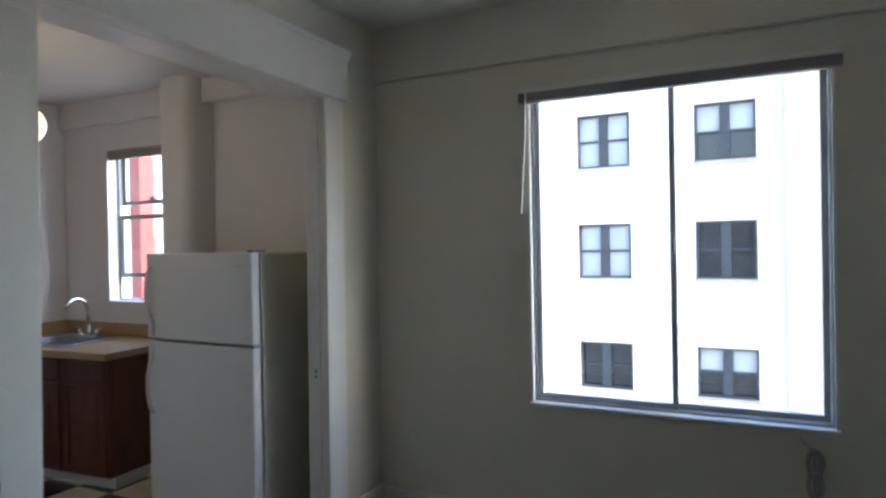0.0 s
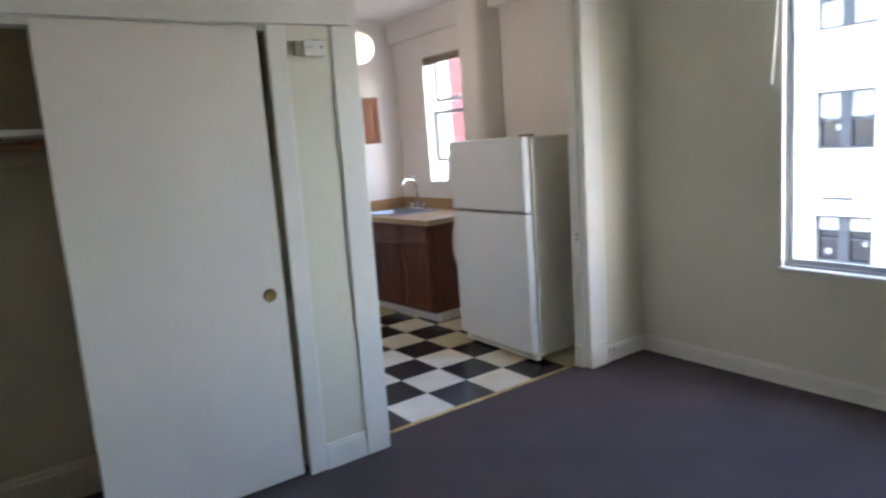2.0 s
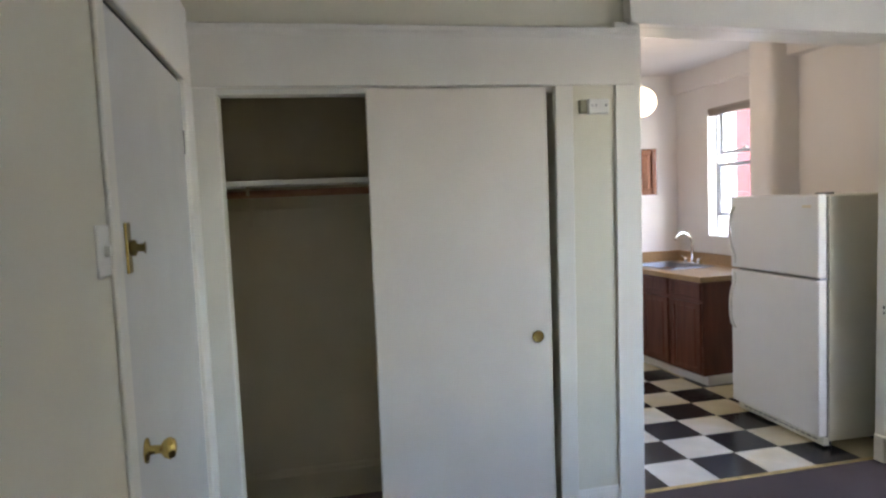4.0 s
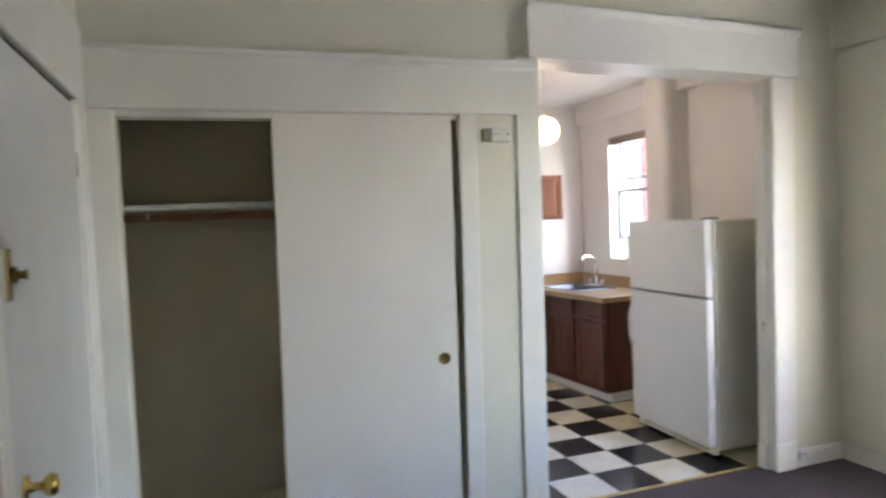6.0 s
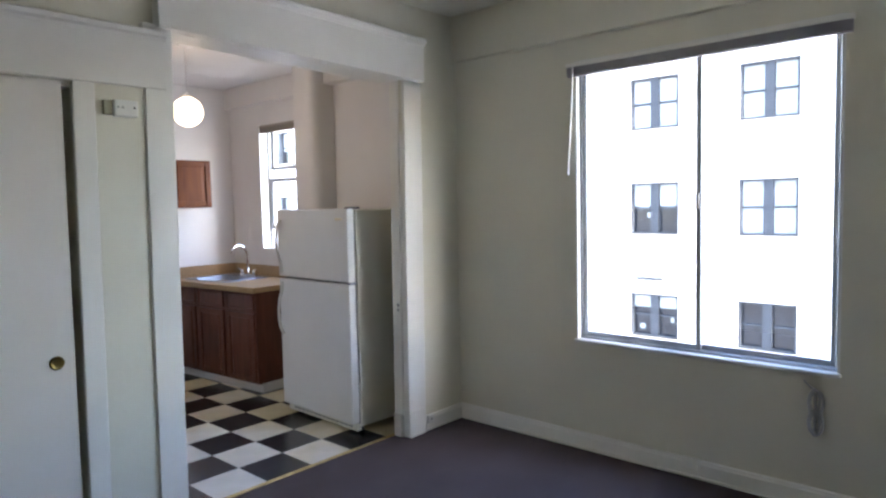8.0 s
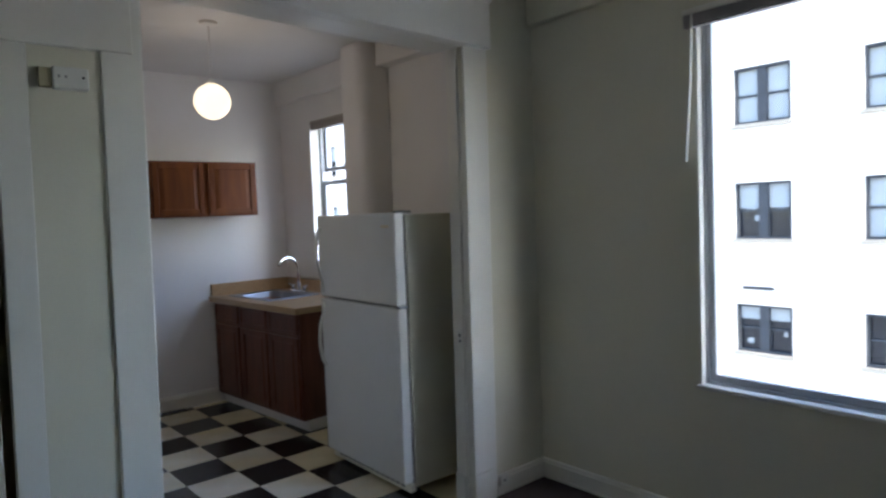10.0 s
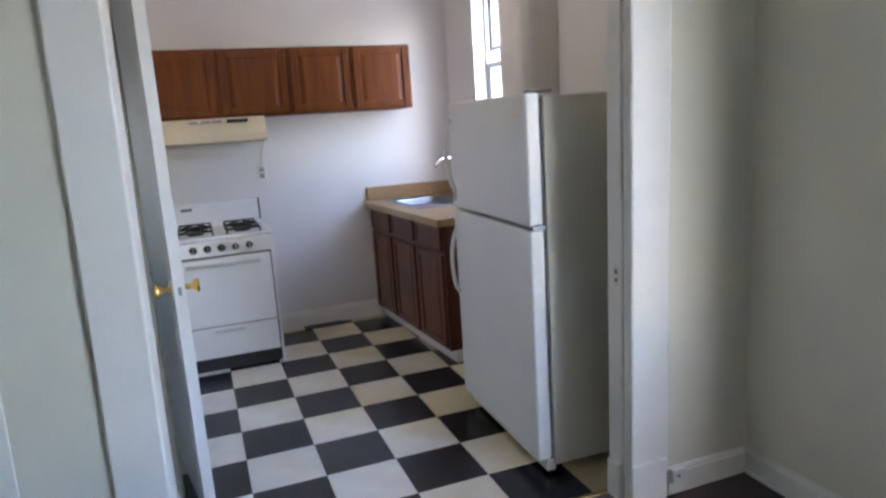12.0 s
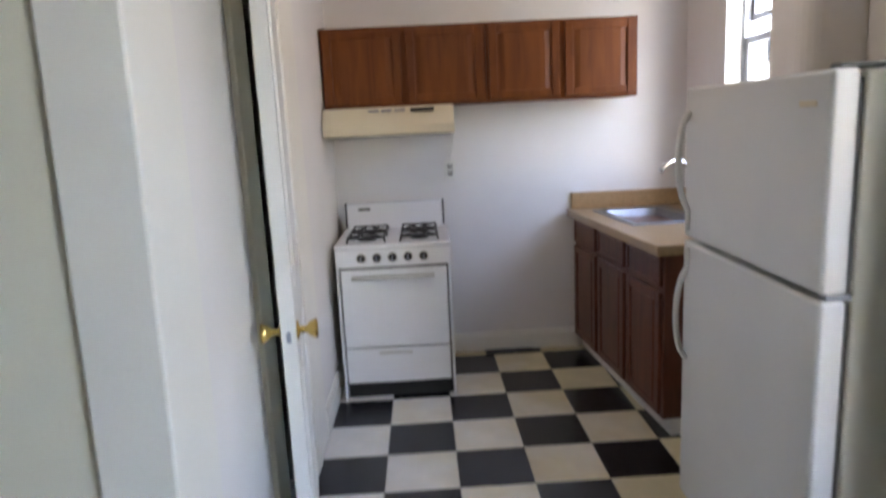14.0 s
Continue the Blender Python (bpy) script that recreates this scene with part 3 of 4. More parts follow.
f.matrix_basis = Matrix.Translation((1.082, -0.13, 0)) @ pose(0, 0, 0, 0, 0, -1.6) @ Matrix.Translation((-1.082, 0.13, 0)) @ f.matrix_basis

# ---- kitchen: base cabinets, counter, sink ----
# local frame: the front runs along -y from the north wall, x away from the front
CAB = Matrix.Translation((1.135, 2.51, 0)) @ pose(0, 0, 0, 0, 0, 4.2)
def panel(name, parent, y0, y1, z0, z1, x=0.0, t=0.018, rail=0.045):
    """A framed door with a raised field, its face towards -x."""
    bm = bmesh.new()
    if z1 - z0 > 0.2:
        slab_prism(bm, [(x, y0 + rail - 0.002), (x - t * 0.45, y0 + rail - 0.002), (x - t * 0.45, y0 + rail + 0.018), (x - t * 0.85, y0 + rail + 0.03), (x - t * 0.85, y1 - rail - 0.03), (x - t * 0.45, y1 - rail - 0.018), (x - t * 0.45, y1 - rail + 0.002), (x, y1 - rail + 0.002)], "z", z0 + rail - 0.002, z1 - rail + 0.002)
    else:
        box(bm, x - t * 0.6, x, y0 + rail - 0.002, y1 - rail + 0.002, z0 + rail - 0.002, z1 - rail + 0.002)
    p = part(name, bm, M_WOODB, parent)
    for k, a in (("stile", (y0, y0 + rail, z0, z1)), ("stile", (y1 - rail, y1, z0, z1)), ("rail", (y0 + rail, y1 - rail, z0, z0 + rail)), ("rail", (y0 + rail, y1 - rail, z1 - rail, z1))):
        part(k, boxes((x - t, x, *a), bevel=0.003), M_WOODB, p)
    return p
cab_w = 0.425
for k in range(3):
    y1 = -k * cab_w
    y0 = y1 - cab_w
    u = thing("base_cabinet", "dark cherry-stained wooden base cabinet with drawer and door", "cabinet", "kitchen base cabinets")
    part("carcass", boxes((0.018, 0.57, y0 + 0.0015, y1 - 0.0015, 0.080, 0.845)), M_WOODB, u)
    part("toe_kick", boxes((0.055, 0.52, y0, y1, 0.0, 0.080)), M_WDOOR, u, "white painted toe kick")
    panel("door", u, y0 + 0.022, y1 - 0.022, 0.095, 0.665, x=0.018)
    panel("drawer_front", u, y0 + 0.022, y1 - 0.022, 0.690, 0.830, x=0.018, rail=0.020)
    u.matrix_basis = CAB
END = -3 * cab_w
ct = thing("countertop", "tan laminate countertop with backsplash over the cabinets", "countertop")
inv = CAB.inverted()
SX0, SX1, SY0, SY1 = 0.10, 0.52, -0.735, -0.155          # sink cut-out
top = bmesh.new()
xe = 0.70
for a in ((-0.030, SX0, END - 0.030, 0.0), (SX1, xe, END - 0.030, 0.0), (SX0, SX1, END - 0.030, SY0), (SX0, SX1, SY1, 0.0)):
    box(top, a[0], a[1], a[2], a[3], 0.845, 0.885)
bmesh.ops.remove_doubles(top, verts=top.verts[:], dist=0.0005)
part("top", top, M_LAM, ct)
part("front_edge", boxes((-0.036, -0.029, END - 0.034, 0.0, 0.842, 0.887), (-0.036, xe, END - 0.038, END - 0.030, 0.842, 0.887), bevel=0.003, seg=2), M_LAM, ct, "rounded tan laminate edge")
def on_wall(*a):
    """A board square to the walls, in the counter's own frame."""
    bm = boxes(a, bevel=0.004)
    bmesh.ops.transform(bm, matrix=inv, verts=bm.verts[:])
    return bm
part("backsplash_north", on_wall(1.128, XE, KN - 0.026, KN, 0.884, 0.985), M_LAM, ct)
part("backsplash_east", on_wall(XE - 0.024, XE, 1.205, KN - 0.0265, 0.884, 0.985), M_LAM, ct)
ct.matrix_basis = CAB

sk = thing("sink", "stainless steel drop-in kitchen sink", "sink")
rim = bmesh.new()
for a in ((SX0 - 0.02, SX0 + 0.022, SY0 - 0.02, SY1 + 0.02), (SX1 - 0.06, SX1 + 0.02, SY0 - 0.02, SY1 + 0.02), (SX0 + 0.022, SX1 - 0.06, SY0 - 0.02, SY0 + 0.022), (SX0 + 0.022, SX1 - 0.06, SY1 - 0.022, SY1 + 0.02)):
    box(rim, *a, 0.885, 0.892, bevel=0.002)
part("rim", rim, M_STEEL, sk)
bowl = bmesh.new()
bx0, bx1, by0, by1 = SX0 + 0.02, SX1 - 0.058, SY0 + 0.02, SY1 - 0.02
prev = None
for ins, z in ((0.0, 0.889), (0.006, 0.875), (0.012, 0.76), (0.03, 0.735), (0.06, 0.728)):
    ring = []
    r = 0.05
    for cx, cy, a0 in ((bx1 - ins - r, by1 - ins - r, 0), (bx0 + ins + r, by1 - ins - r, 90), (bx0 + ins + r, by0 + ins + r, 180), (bx1 - ins - r, by0 + ins + r, 270)):
        for s in range(5):
            a = radians(a0 + 22.5 * s)
            ring.append(bowl.verts.new((cx + r * math.cos(a), cy + r * math.sin(a), z)))
    if prev:
        for k in range(20):
            bowl.faces.new((prev[k], ring[k], ring[(k + 1) % 20], prev[(k + 1) % 20]))
    prev = ring
bowl.faces.new(prev)
part("bowl", bowl, M_STEEL, sk, "", True)
part("drain", lathe(bmesh.new(), [(0.045, 0.0), (0.045, 0.004), (0.034, 0.002), (0.01, 0.001)], ((bx0 + bx1) / 2, (by0 + by1) / 2, 0.729), "z"), M_CHROME, sk)
sk.matrix_basis = CAB

fa = thing("faucet", "chrome gooseneck kitchen faucet with two handles", "faucet")
fx, fy = SX1 + 0.030, (SY0 + SY1) / 2
part("base", boxes((fx - 0.026, fx + 0.026, fy - 0.11, fy + 0.11, 0.885, 0.905), bevel=0.008, seg=2), M_CHROME, fa)
pts = [(fx, fy, 0.90), (fx, fy, 1.07)]
for k in range(1, 12):
    a = math.pi * k / 11 * 0.84
    pts.append((fx - 0.105 + 0.105 * math.cos(a), fy - 0.02 * k / 11, 1.07 + 0.112 * math.sin(a)))
part("spout", tube(bmesh.new(), pts, 0.0125, 12), M_CHROME, fa, "", True)
for s in (-1, 1):
    h = part("handle", lathe(bmesh.new(), [(0.020, 0.0), (0.018, 0.030), (0.012, 0.038), (0.006, 0.042)], (fx, fy + s * 0.09, 0.905), "z", 14), M_CHROME, fa, "", True)
    part("lever", tube(bmesh.new(), [(fx, fy + s * 0.09, 0.936), (fx - 0.012, fy + s * 0.14, 0.953)], 0.006, 8), M_CHROME, h)
fa.matrix_basis = CAB

# ---- kitchen: wall cabinets and hood ----
UF, UB, UZ0, UZ1 = 2.225, 2.53, 1.545, 1.97
def upper_panel(parent, x0, x1, z0, z1):
    """A framed wall cabinet door with a raised field, its face towards -y."""
    y, t, rail = UF, 0.021, 0.046
    a, c = x0 + rail - 0.002, x1 - rail + 0.002
    field = slab_prism(bmesh.new(), [(a, y), (c, y), (c, y - t * 0.40), (c - 0.012, y - t * 0.40), (c - 0.040, y - t * 0.80), (a + 0.040, y - t * 0.80), (a + 0.012, y - t * 0.40), (a, y - t * 0.40)], "z", z0 + rail - 0.002, z1 - rail + 0.002)
    p = part("door", field, M_WOODU, parent)
    for k, b in (("stile", (x0, x0 + rail, z0, z1)), ("stile", (x1 - rail, x1, z0, z1)), ("rail", (x0 + rail, x1 - rail, z0, z0 + rail)), ("rail", (x0 + rail, x1 - rail, z1 - rail, z1))):
        part(k, boxes((b[0], b[1], y - t, y, b[2], b[3]), bevel=0.003), M_WOODU, p)
    return p
for x0, x1, n in ((-0.300, 0.600, 2), (0.602, 1.440, 2)):
    u = thing("wall_cabinet", "cherry-stained wooden wall cabinet with two framed doors", "cabinet", "kitchen wall cabinets", at=(x0, UB, UZ0))
    part("carcass", boxes((x0, x1, UF, UB, UZ0, UZ1)), M_WOODU, u)
    half = (x1 - x0) / 2
    for k in range(n):
        upper_panel(u, x0 + k * half + 0.014, x0 + (k + 1) * half - 0.014, UZ0 + 0.014, UZ1 - 0.014)
h = thing("range_hood", "almond enamelled range hood under the wall cabinets", "range hood", at=(0.06, 2.3, 1.39))
HX0, HX1 = -0.296, 0.405
bm = slab_prism(bmesh.new(), [(2.529, 1.392), (2.075, 1.392), (2.060, 1.400), (2.060, 1.445), (2.115, 1.543), (2.529, 1.543)], "x", HX0, HX1)
part("shell", bm, M_HOOD, h)
part("lip", boxes((HX0 + 0.02, HX1 - 0.02, 2.066, 2.09, 1.386, 1.393)), M_GREY, h)
for x in (-0.05, 0.02, 0.09):
    part("vent", boxes((x, x + 0.055, 2.085, 2.106, 1.517, 1.530)), M_BLIND, h)
part("switch_panel", boxes((0.175, 0.30, 2.078, 2.110, 1.512, 1.532)), M_BLACK, h, "dark switch panel")

# ---- kitchen: stove ----
SX, SE, SF, SB = -0.252, 0.340, 1.845, 2.44
s = thing("stove", "white enamelled apartment gas stove with four burners", "stove", at=(0.04, 2.15, 0))
part("body", boxes((SX, SE, SF + 0.03, SB, 0.085, 0.80), bevel=0.004), M_STOVE, s)
part("toe_kick", boxes((SX + 0.015, SE - 0.01, SF + 0.045, SB - 0.02, 0.0, 0.085)), M_BLACK, s, "black recessed toe kick")
# dark sheet on the white body paints the shade in the door gaps
part("gap_shade_liner", boxes((SX + 0.012, SE - 0.012, SF + 0.026, SF + 0.032, 0.085, 0.73)), M_GASKET, s, "dark liner for the shade in the gap round the oven door")
for x in (SX - 0.003, SE - 0.011):
    part("side_panel", boxes((x, x + 0.014, SF + 0.004, SB - 0.005, 0.0, 0.828), bevel=0.003), M_STOVE, s)
part("storage_drawer", boxes((SX + 0.020, SE - 0.020, SF + 0.004, SF + 0.026, 0.092, 0.285), bevel=0.006, seg=2), M_STOVE, s)
part("drawer_pull", boxes((-0.06, 0.12, SF - 0.008, SF + 0.005, 0.250, 0.266), bevel=0.004), M_BRUSHED, s)
part("oven_door", boxes((SX + 0.020, SE - 0.020, SF, SF + 0.026, 0.292, 0.715), bevel=0.007, seg=2), M_STOVE, s)
part("oven_handle", boxes((-0.175, 0.255, SF - 0.030, SF - 0.010, 0.665, 0.685), (-0.170, -0.150, SF - 0.012, SF + 0.003, 0.668, 0.682), (0.230, 0.250, SF - 0.012, SF + 0.003, 0.668, 0.682), bevel=0.003), M_BRUSHED, s, "brushed metal oven handle")
part("seam", boxes((SX + 0.004, SE - 0.004, SF + 0.02, SF + 0.031, 0.716, 0.728)), M_GASKET, s)
cp = part("control_panel", slab_prism(bmesh.new(), [(SF - 0.004, 0.730), (SF + 0.06, 0.730), (SF + 0.06, 0.825), (SF + 0.012, 0.825), (SF + 0.000, 0.815)], "x", SX, SE), M_STOVE, s)
for k in range(5):
    kx = -0.120 + k * 0.081
    kb = part("control_knob", lathe(bmesh.new(), [(0.021, 0.006), (0.021, -0.004), (0.016, -0.008), (0.015, -0.024), (0.010, -0.027)], (kx, SF - 0.002, 0.776), "y", 16), M_BLACK, s, "dark control knob with metal cap", True)
    part("bezel", lathe(bmesh.new(), [(0.026, 0.004), (0.026, -0.001), (0.022, -0.004), (0.021, -0.004)], (kx, SF - 0.002, 0.776), "y", 18), M_BRUSHED, kb, "metal bezel", True)
    part("knob_cap", boxes((kx - 0.0045, kx + 0.0045, SF - 0.038, SF - 0.027, 0.762, 0.790), bevel=0.002), M_STEEL, kb)
part("cooktop", boxes((SX - 0.006, SE + 0.006, SF - 0.004, SB - 0.05, 0.825, 0.845), bevel=0.006, seg=2), M_STOVE, s)
for bx in (-0.095, 0.185):
    for by in (SF + 0.16, SF + 0.39):
        part("burner", lathe(bmesh.new(), [(0.050, 0.0), (0.050, 0.010), (0.032, 0.014), (0.030, 0.022), (0.012, 0.024)], (bx, by, 0.845), "z", 18), M_BLACK, s)
        g = bmesh.new()
        q = 0.098
        for a in ((bx - q, bx + q, by - q, by - q + 0.009), (bx - q, bx + q, by + q - 0.009, by + q), (bx - q, bx - q + 0.009, by - q, by + q), (bx + q - 0.009, bx + q, by - q, by + q)):
            box(g, *a, 0.866, 0.876)
        for ang in range(4):
            dx, dy = math.cos(ang * math.pi / 2 + math.pi / 4), math.sin(ang * math.pi / 2 + math.pi / 4)
            tube(g, [(bx + dx * 0.142, by + dy * 0.142, 0.846), (bx + dx * 0.134, by + dy * 0.134, 0.872), (bx + dx * 0.03, by + dy * 0.03, 0.878)], 0.006, 6)
        part("grate", g, M_BLACK, s, "black cast-iron grate")
bg = part("backguard", boxes((SX + 0.012, SE - 0.012, SB - 0.050, SB, 0.80, 1.000), bevel=0.010, seg=2), M_STOVE, s)
for x in (SX + 0.004, SE - 0.012):
    part("end_cap", boxes((x, x + 0.008, SB - 0.055, SB, 0.86, 1.002), bevel=0.002), M_BLACK, s, "black end cap")
part("badge", boxes((-0.170, -0.100, SB - 0.0525, SB - 0.049, 0.955, 0.972)), M_GASKET, bg, "dark badge plate")

ou = thing("wall_outlet", "white plastic double outlet on the kitchen wall", "outlet", at=(0.39, KN, 1.16))
part("plate", boxes((0.355, 0.425, KN - 0.007, KN, 1.105, 1.220), bevel=0.003), M_WHITEP, ou)
for z in (1.142, 1.184):
    part("socket", boxes((0.374, 0.406, KN - 0.009, KN - 0.0065, z - 0.016, z + 0.016), bevel=0.001), M_GREY, ou)
co = thing("hood_cord", "thin white power cord from hood to outlet", "cord", at=(0.40, KN - 0.01, 1.3))
part("cord", tube(bmesh.new(), [(0.392, KN - 0.012, 1.19), (0.396, KN - 0.02, 1.24), (0.412, KN - 0.012, 1.32), (0.43, KN - 0.010, 1.40), (0.44, KN - 0.010, 1.545)], 0.0035, 6), M_WHITEP, co)
fv = thing("floor_vent", "dark metal toe vent at the kitchen baseboard", "vent", at=(0.66, KN - 0.03, 0.01))
part("grille", boxes((0.56, 0.86, KN - 0.10, KN - 0.019, 0.0005, 0.008), bevel=0.002), M_BLACK, fv)

# ---- kitchen: globe lamp ----
gl = thing("pendant_lamp", "lit white glass globe pendant lamp on a stem", "lamp", at=(0.632, 1.035, ZK))
part("globe", lathe(bmesh.new(), [(0.107 * math.sin(math.pi * k / 16 + 0.001), -0.107 * math.cos(math.pi * k / 16)) for k in range(0, 16)], (0.632, 1.035, 2.222), "z", 32), M_GLOBE, gl, "lit opal glass globe", True).visible_shadow = False
part("collar", lathe(bmesh.new(), [(0.030, 0.0), (0.030, 0.014), (0.012, 0.022), (0.004, 0.04)], (0.632, 1.035, 2.322), "z", 20), M_WHITEP, gl)
part("stem", tube(bmesh.new(), [(0.632, 1.035, 2.36), (0.632, 1.035, ZK - 0.02)], 0.0035, 8), M_KCEIL, gl)
part("canopy", lathe(bmesh.new(), [(0.02, -0.022), (0.05, -0.014), (0.055, 0.0)], (0.632, 1.035, ZK), "z", 20), M_KCEIL, gl)

# ---- kitchen: narrow door in the west wall ----
trim("trim_narrow_door", boxes((XK2, XK2 + 0.022, 1.075, 1.19, 0, 2.07), (XK2, XK2 + 0.014, 1.19, 1.41, 0, 2.07), (XK2 - 0.12, XK2 + 0.012, 1.05, 1.076, 0, 2.07), (XK2, XK2 + 0.022, 0.312, 1.41, 2.07, 2.16), bevel=0.004),
     "off-white painted casing of the narrow door")
# Added strip in the door gap; stands in for the dimly lit back room.
structure("back_room_standin", boxes((XK2 - 0.12, XK1 + 0.016, 0.311, 0.45, 0, 2.05), bevel=0.003), M_WALL, "cream strip standing in for the dim back room beside the narrow door", "wall")
d = thing("door_2", "white painted panel door standing ajar, with brass knobs", "door", kind="structure")
L = 0.885
lf = bmesh.new()
box(lf, -0.040, 0.0, -L, 0.0, 0.010, 2.035, bevel=0.002)
part("leaf", lf, M_WDOOR, d)
for z0, z1 in ((0.14, 0.78), (1.02, 1.90)):
    part("panel_moulding", boxes((0.0, 0.006, -L + 0.11, -L + 0.125, z0, z1), (0.0, 0.006, -0.125, -0.11, z0, z1), (0.0, 0.006, -L + 0.125, -0.125, z0, z0 + 0.015), (0.0, 0.006, -L + 0.125, -0.125, z1 - 0.015, z1)), M_WDOOR, d)
prof = [(0.026, 0.0), (0.026, 0.004), (0.010, 0.008), (0.010, 0.026), (0.020, 0.036), (0.027, 0.050), (0.026, 0.056), (0.008, 0.058)]
part("knob", lathe(bmesh.new(), prof, (0.0, -L + 0.065, 0.905), "x"), M_BRASS, d, "brass knob", True)
part("knob", lathe(bmesh.new(), [(r, -q) for r, q in prof], (-0.040, -L + 0.065, 0.905), "x"), M_BRASS, d, "brass knob", True)
part("latch_plate", boxes((-0.026, -0.014, -L - 0.0015, -L + 0.001, 0.890, 0.920)), M_STEEL, d, "metal latch plate")
d.matrix_basis = pose(XK2 + 0.022, 1.045, 0, 0, 0, 9.5)

# ---- kitchen window ----
KY0, KY1, KZ0, KZ1 = 1.27, 2.03, 1.14, 2.31
w = thing("window_2", "narrow double-hung kitchen window, partly raised", "window", at=(XE, 1.65, 1.14), kind="structure")
X0, X1 = XE + 0.085, XE + 0.15
part("frame", boxes((X0, X1, KY0, KY0 + 0.03, KZ0, KZ1), (X0, X1, KY1 - 0.03, KY1, KZ0, KZ1), (X0, X1, KY0 + 0.03, KY1 - 0.03, KZ1 - 0.03, KZ1), (X0, X1, KY0 + 0.03, KY1 - 0.03, KZ0, KZ0 + 0.02), bevel=0.003), M_ALU, w)
sash(w, X0 + 0.036, KY0 + 0.031, KY1 - 0.031, 1.885, KZ1 - 0.031, 0.030)
sash(w, X0 + 0.008, KY0 + 0.031, KY1 - 0.031, 1.325, 1.805, 0.034)
part("sash_latch", boxes((X0 + 0.012, X0 + 0.036, 1.62, 1.68, 1.915, 1.932), (X0 + 0.018, X0 + 0.030, 1.64, 1.66, 1.932, 1.945), bevel=0.003), M_GREY, w)
part("reveal", boxes((XE - 0.001, X0, KY1 - 0.010, KY1, KZ0, KZ1), (XE - 0.001, X0, KY0, KY0 + 0.010, KZ0, KZ1), (XE - 0.001, X0, KY0 + 0.01, KY1 - 0.01, KZ1 - 0.01, KZ1)), M_WDOOR, w, "white painted reveal")
part("sill", boxes((XE - 0.012, X0, KY0 - 0.004, KY1 + 0.004, KZ0 - 0.010, KZ0 + 0.010), bevel=0.003), M_WDOOR, w, "white painted sill")
blind(XE + 0.04, KY0 + 0.005, KY1 - 0.005, 2.305, M_BLINDK, False)

# ---- outside ----
GZ = -9.6
structure("ground", boxes((-400, 400, -400, 400, GZ - 0.5, GZ)), M_GROUND, "pale unseen ground that bounces light up between the buildings", "ground")
FXX = 17.0
bd = thing("apartment_building", "sunlit white stucco apartment building with rows of windows", "building", at=(FXX, 8, GZ))
CY0, CW, CP = 5.68, 1.48, 3.14                 # first column's north side, width, spacing
cols = [CY0 - CP * k for k in range(-9, 4)]
# Unseen top row; the added storey up to zB cuts sky light indoors.
rows_ = ((8.13, 1.50), (5.06, 1.50), (1.99, 1.52), (-1.32, 1.30), (-4.62, 1.50))
bm = bmesh.new()
yA, yB, zA, zB = -5.2, 36.0, GZ, 10.5
prev = yB
for y1 in cols:
    y0 = y1 - CW
    box(bm, FXX, FXX + 0.35, y1, prev, zA, zB)
    zp = zB
    for z1, wh in rows_:
        box(bm, FXX, FXX + 0.35, y0, y1, z1, zp)
        zp = z1 - wh
    box(bm, FXX, FXX + 0.35, y0, y1, zA, zp)
    prev = y0
box(bm, FXX, FXX + 0.35, yA, prev, zA, zB)
box(bm, FXX + 0.36, FXX + 12, yA, yB, zA, zB)
part("wall", bm, M_STUCCO, bd)
part("parapet", boxes((FXX - 0.10, FXX + 0.4, yA, yB, zB, zB + 0.35)), M_STUCCO, bd)
part("corner_pilaster", boxes((FXX - 0.25, FXX, yA - 0.01, -2.72, GZ, zB - 0.4)), M_BEIGE, bd, "beige stucco corner pilaster")
rng = random.Random(5)
SHADES = {(9, 0): 1.0, (9, 1): 0.45, (9, 2): 0.3, (10, 0): 1.0, (10, 1): 1.0, (10, 2): 0.0, (11, 0): 0.5, (11, 1): 0.0, (11, 2): 0.48}
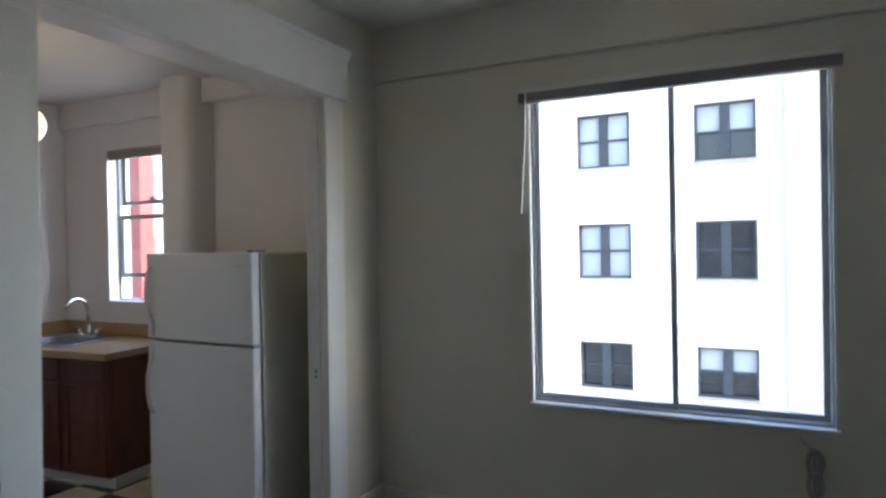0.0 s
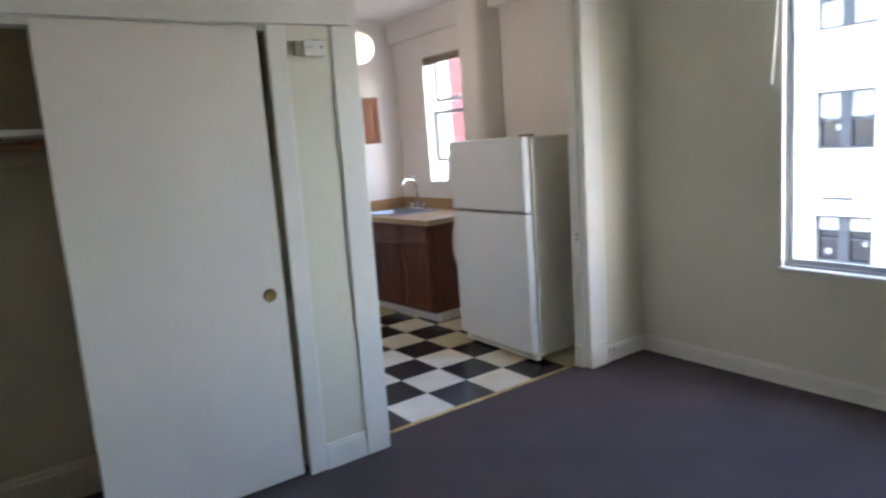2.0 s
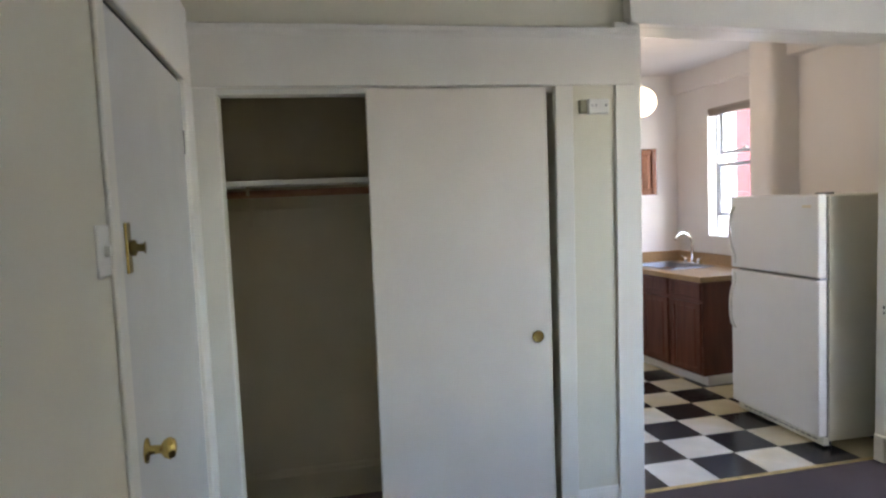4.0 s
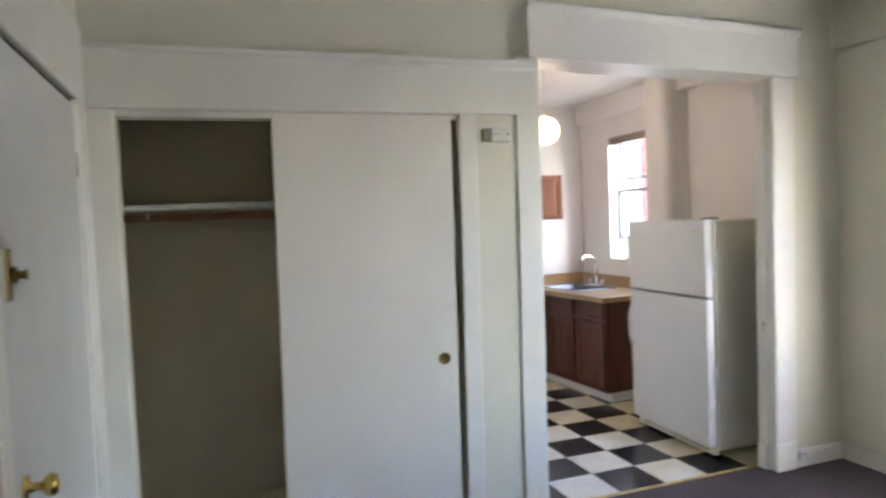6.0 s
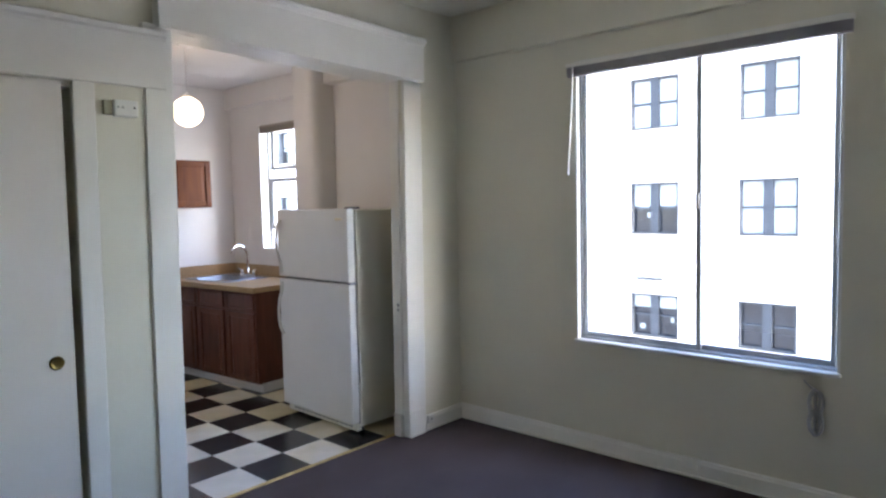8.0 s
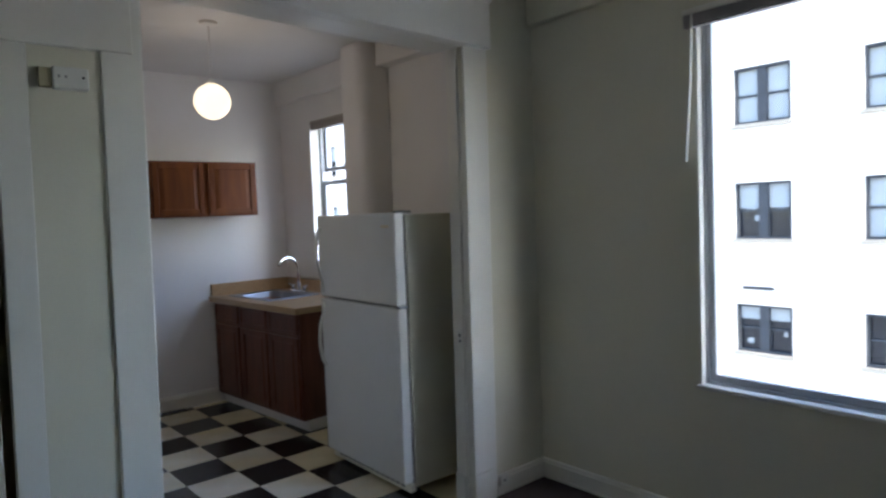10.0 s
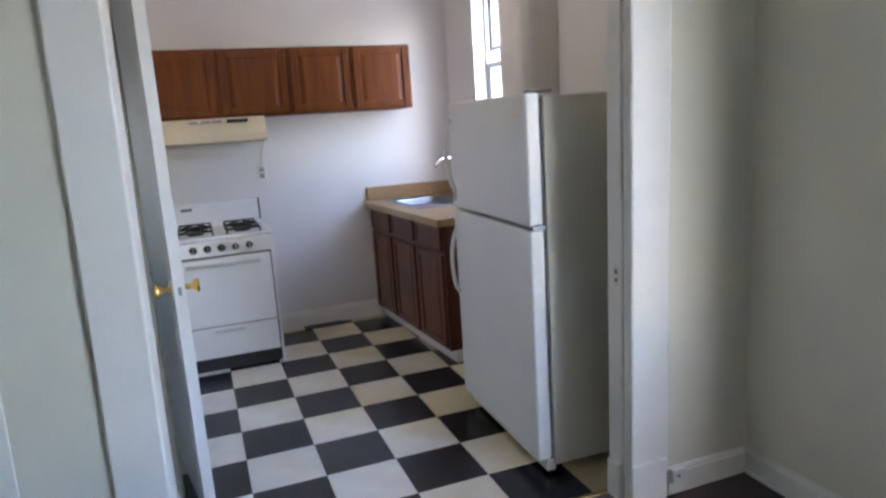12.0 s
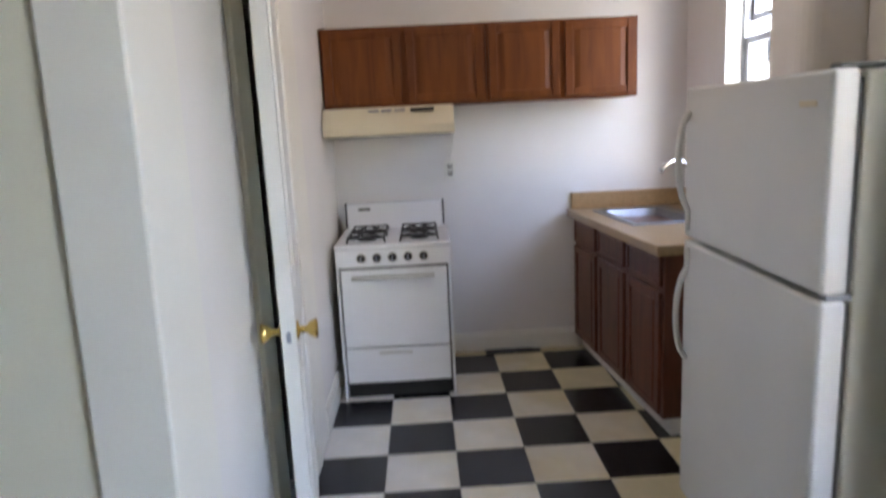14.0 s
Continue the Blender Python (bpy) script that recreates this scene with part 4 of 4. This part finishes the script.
for ci, y1 in enumerate(cols):
    for ri, (z1, wh) in enumerate(rows_):
        y0, z0 = y1 - CW, z1 - wh
        ym = (y0 + y1) / 2
        t = 0.065
        wn_ = part("window", boxes((FXX + 0.03, FXX + 0.20, y0, y0 + t, z0, z1), (FXX + 0.03, FXX + 0.20, y1 - t, y1, z0, z1), (FXX + 0.05, FXX + 0.20, ym - 0.12, ym + 0.12, z0, z1), (FXX + 0.03, FXX + 0.20, y0 + t, y1 - t, z1 - t, z1), (FXX + 0.03, FXX + 0.20, y0 + t, y1 - t, z0, z0 + t),
                    (FXX + 0.11, FXX + 0.19, y0 + t, y1 - t, (z0 + z1) / 2 - 0.03, (z0 + z1) / 2 + 0.03)), M_FFRAME, bd, "grey framed double window")
        for a, c in ((y0 + t, ym - 0.12), (ym + 0.12, y1 - t)):
            part("pane", boxes((FXX + 0.185, FXX + 0.205, a, c, z0 + t, z1 - t)), M_FGLASS, wn_)
            hgt = SHADES.get((ci, ri - 1), rng.choice((0.0, 0.5, 0.62, 1.0)))
            if hgt:
                part("shade", boxes((FXX + 0.165, FXX + 0.18, a, c, z1 - t - (wh - 2 * t) * hgt, z1 - t)), M_FSHADE, wn_)
        # pale boxes stand in for clutter and reflections in these panes
        if ci == 9 and ri in (2, 3):
            for k in range(9):
                a, z = rng.uniform(y0 + 0.12, y1 - 0.30), rng.uniform(z0 + 0.12, z1 - 0.35)
                if abs(a + 0.09 - ym) > 0.24:
                    part("pale_blotch", boxes((FXX + 0.160, FXX + 0.164, a, a + rng.uniform(0.08, 0.18), z, z + rng.uniform(0.05, 0.22))), M_FSHADE, wn_, "pale blotch for clutter and reflections in the window")
        part("sill", boxes((FXX - 0.06, FXX + 0.12, y0 - 0.06, y1 + 0.06, z0 - 0.10, z0)), M_BEIGE, wn_, "beige sill")
part("vent_slot", boxes((FXX - 0.03, FXX + 0.02, 4.66, 5.48, -0.90, -0.82)), M_FFRAME, bd, "narrow dark vent slot")
rp = thing("red_pier", "red painted masonry pier outside the kitchen window", "pier", at=(11.6, 13.6, GZ))
part("shaft", boxes((11.0, 11.45, 13.20, 14.10, GZ, 9.0), bevel=0.02), M_RED, rp)
part("cap", boxes((10.92, 11.53, 13.12, 14.18, 9.0, 9.18), bevel=0.02), M_BEIGE, rp)

# ---- kitchen floor tiles ----
T = 0.3048
kf = structure("floor_kitchen", boxes((-1.55, XE + 0.02, -0.32, KN + 0.02, -0.12, -0.0035)), M_SUB, "black and cream checkerboard vinyl tile kitchen floor", "floor")
cache = {}
for c in range(-5, 7):
    for r in range(-2, 9):
        x0, x1 = max(T * c, -1.50), min(T * (c + 1), XE)
        y0, y1 = max(T * r, -0.318), min(T * (r + 1), KN)
        if x1 - x0 < 0.02 or y1 - y0 < 0.02 or (x0 < -0.4 and y0 < 0.2):
            continue
        if x1 <= XK1 and y1 < 0.25:
            continue
        dark = (c + r) % 2 == 0
        key = (round(x1 - x0, 3), round(y1 - y0, 3), dark)
        if key not in cache:
            b_ = boxes((0.0005, x1 - x0 - 0.0005, 0.0005, y1 - y0 - 0.0005, -0.0035, 0.0))
            me = bpy.data.meshes.new("tile")
            b_.to_mesh(me)
            b_.free()
            me.materials.append(M_DTILE if dark else M_LTILE)
            cache[key] = me
        o = new("tile", cache[key])
        o.parent = kf
        o.location = (x0, y0, 0)
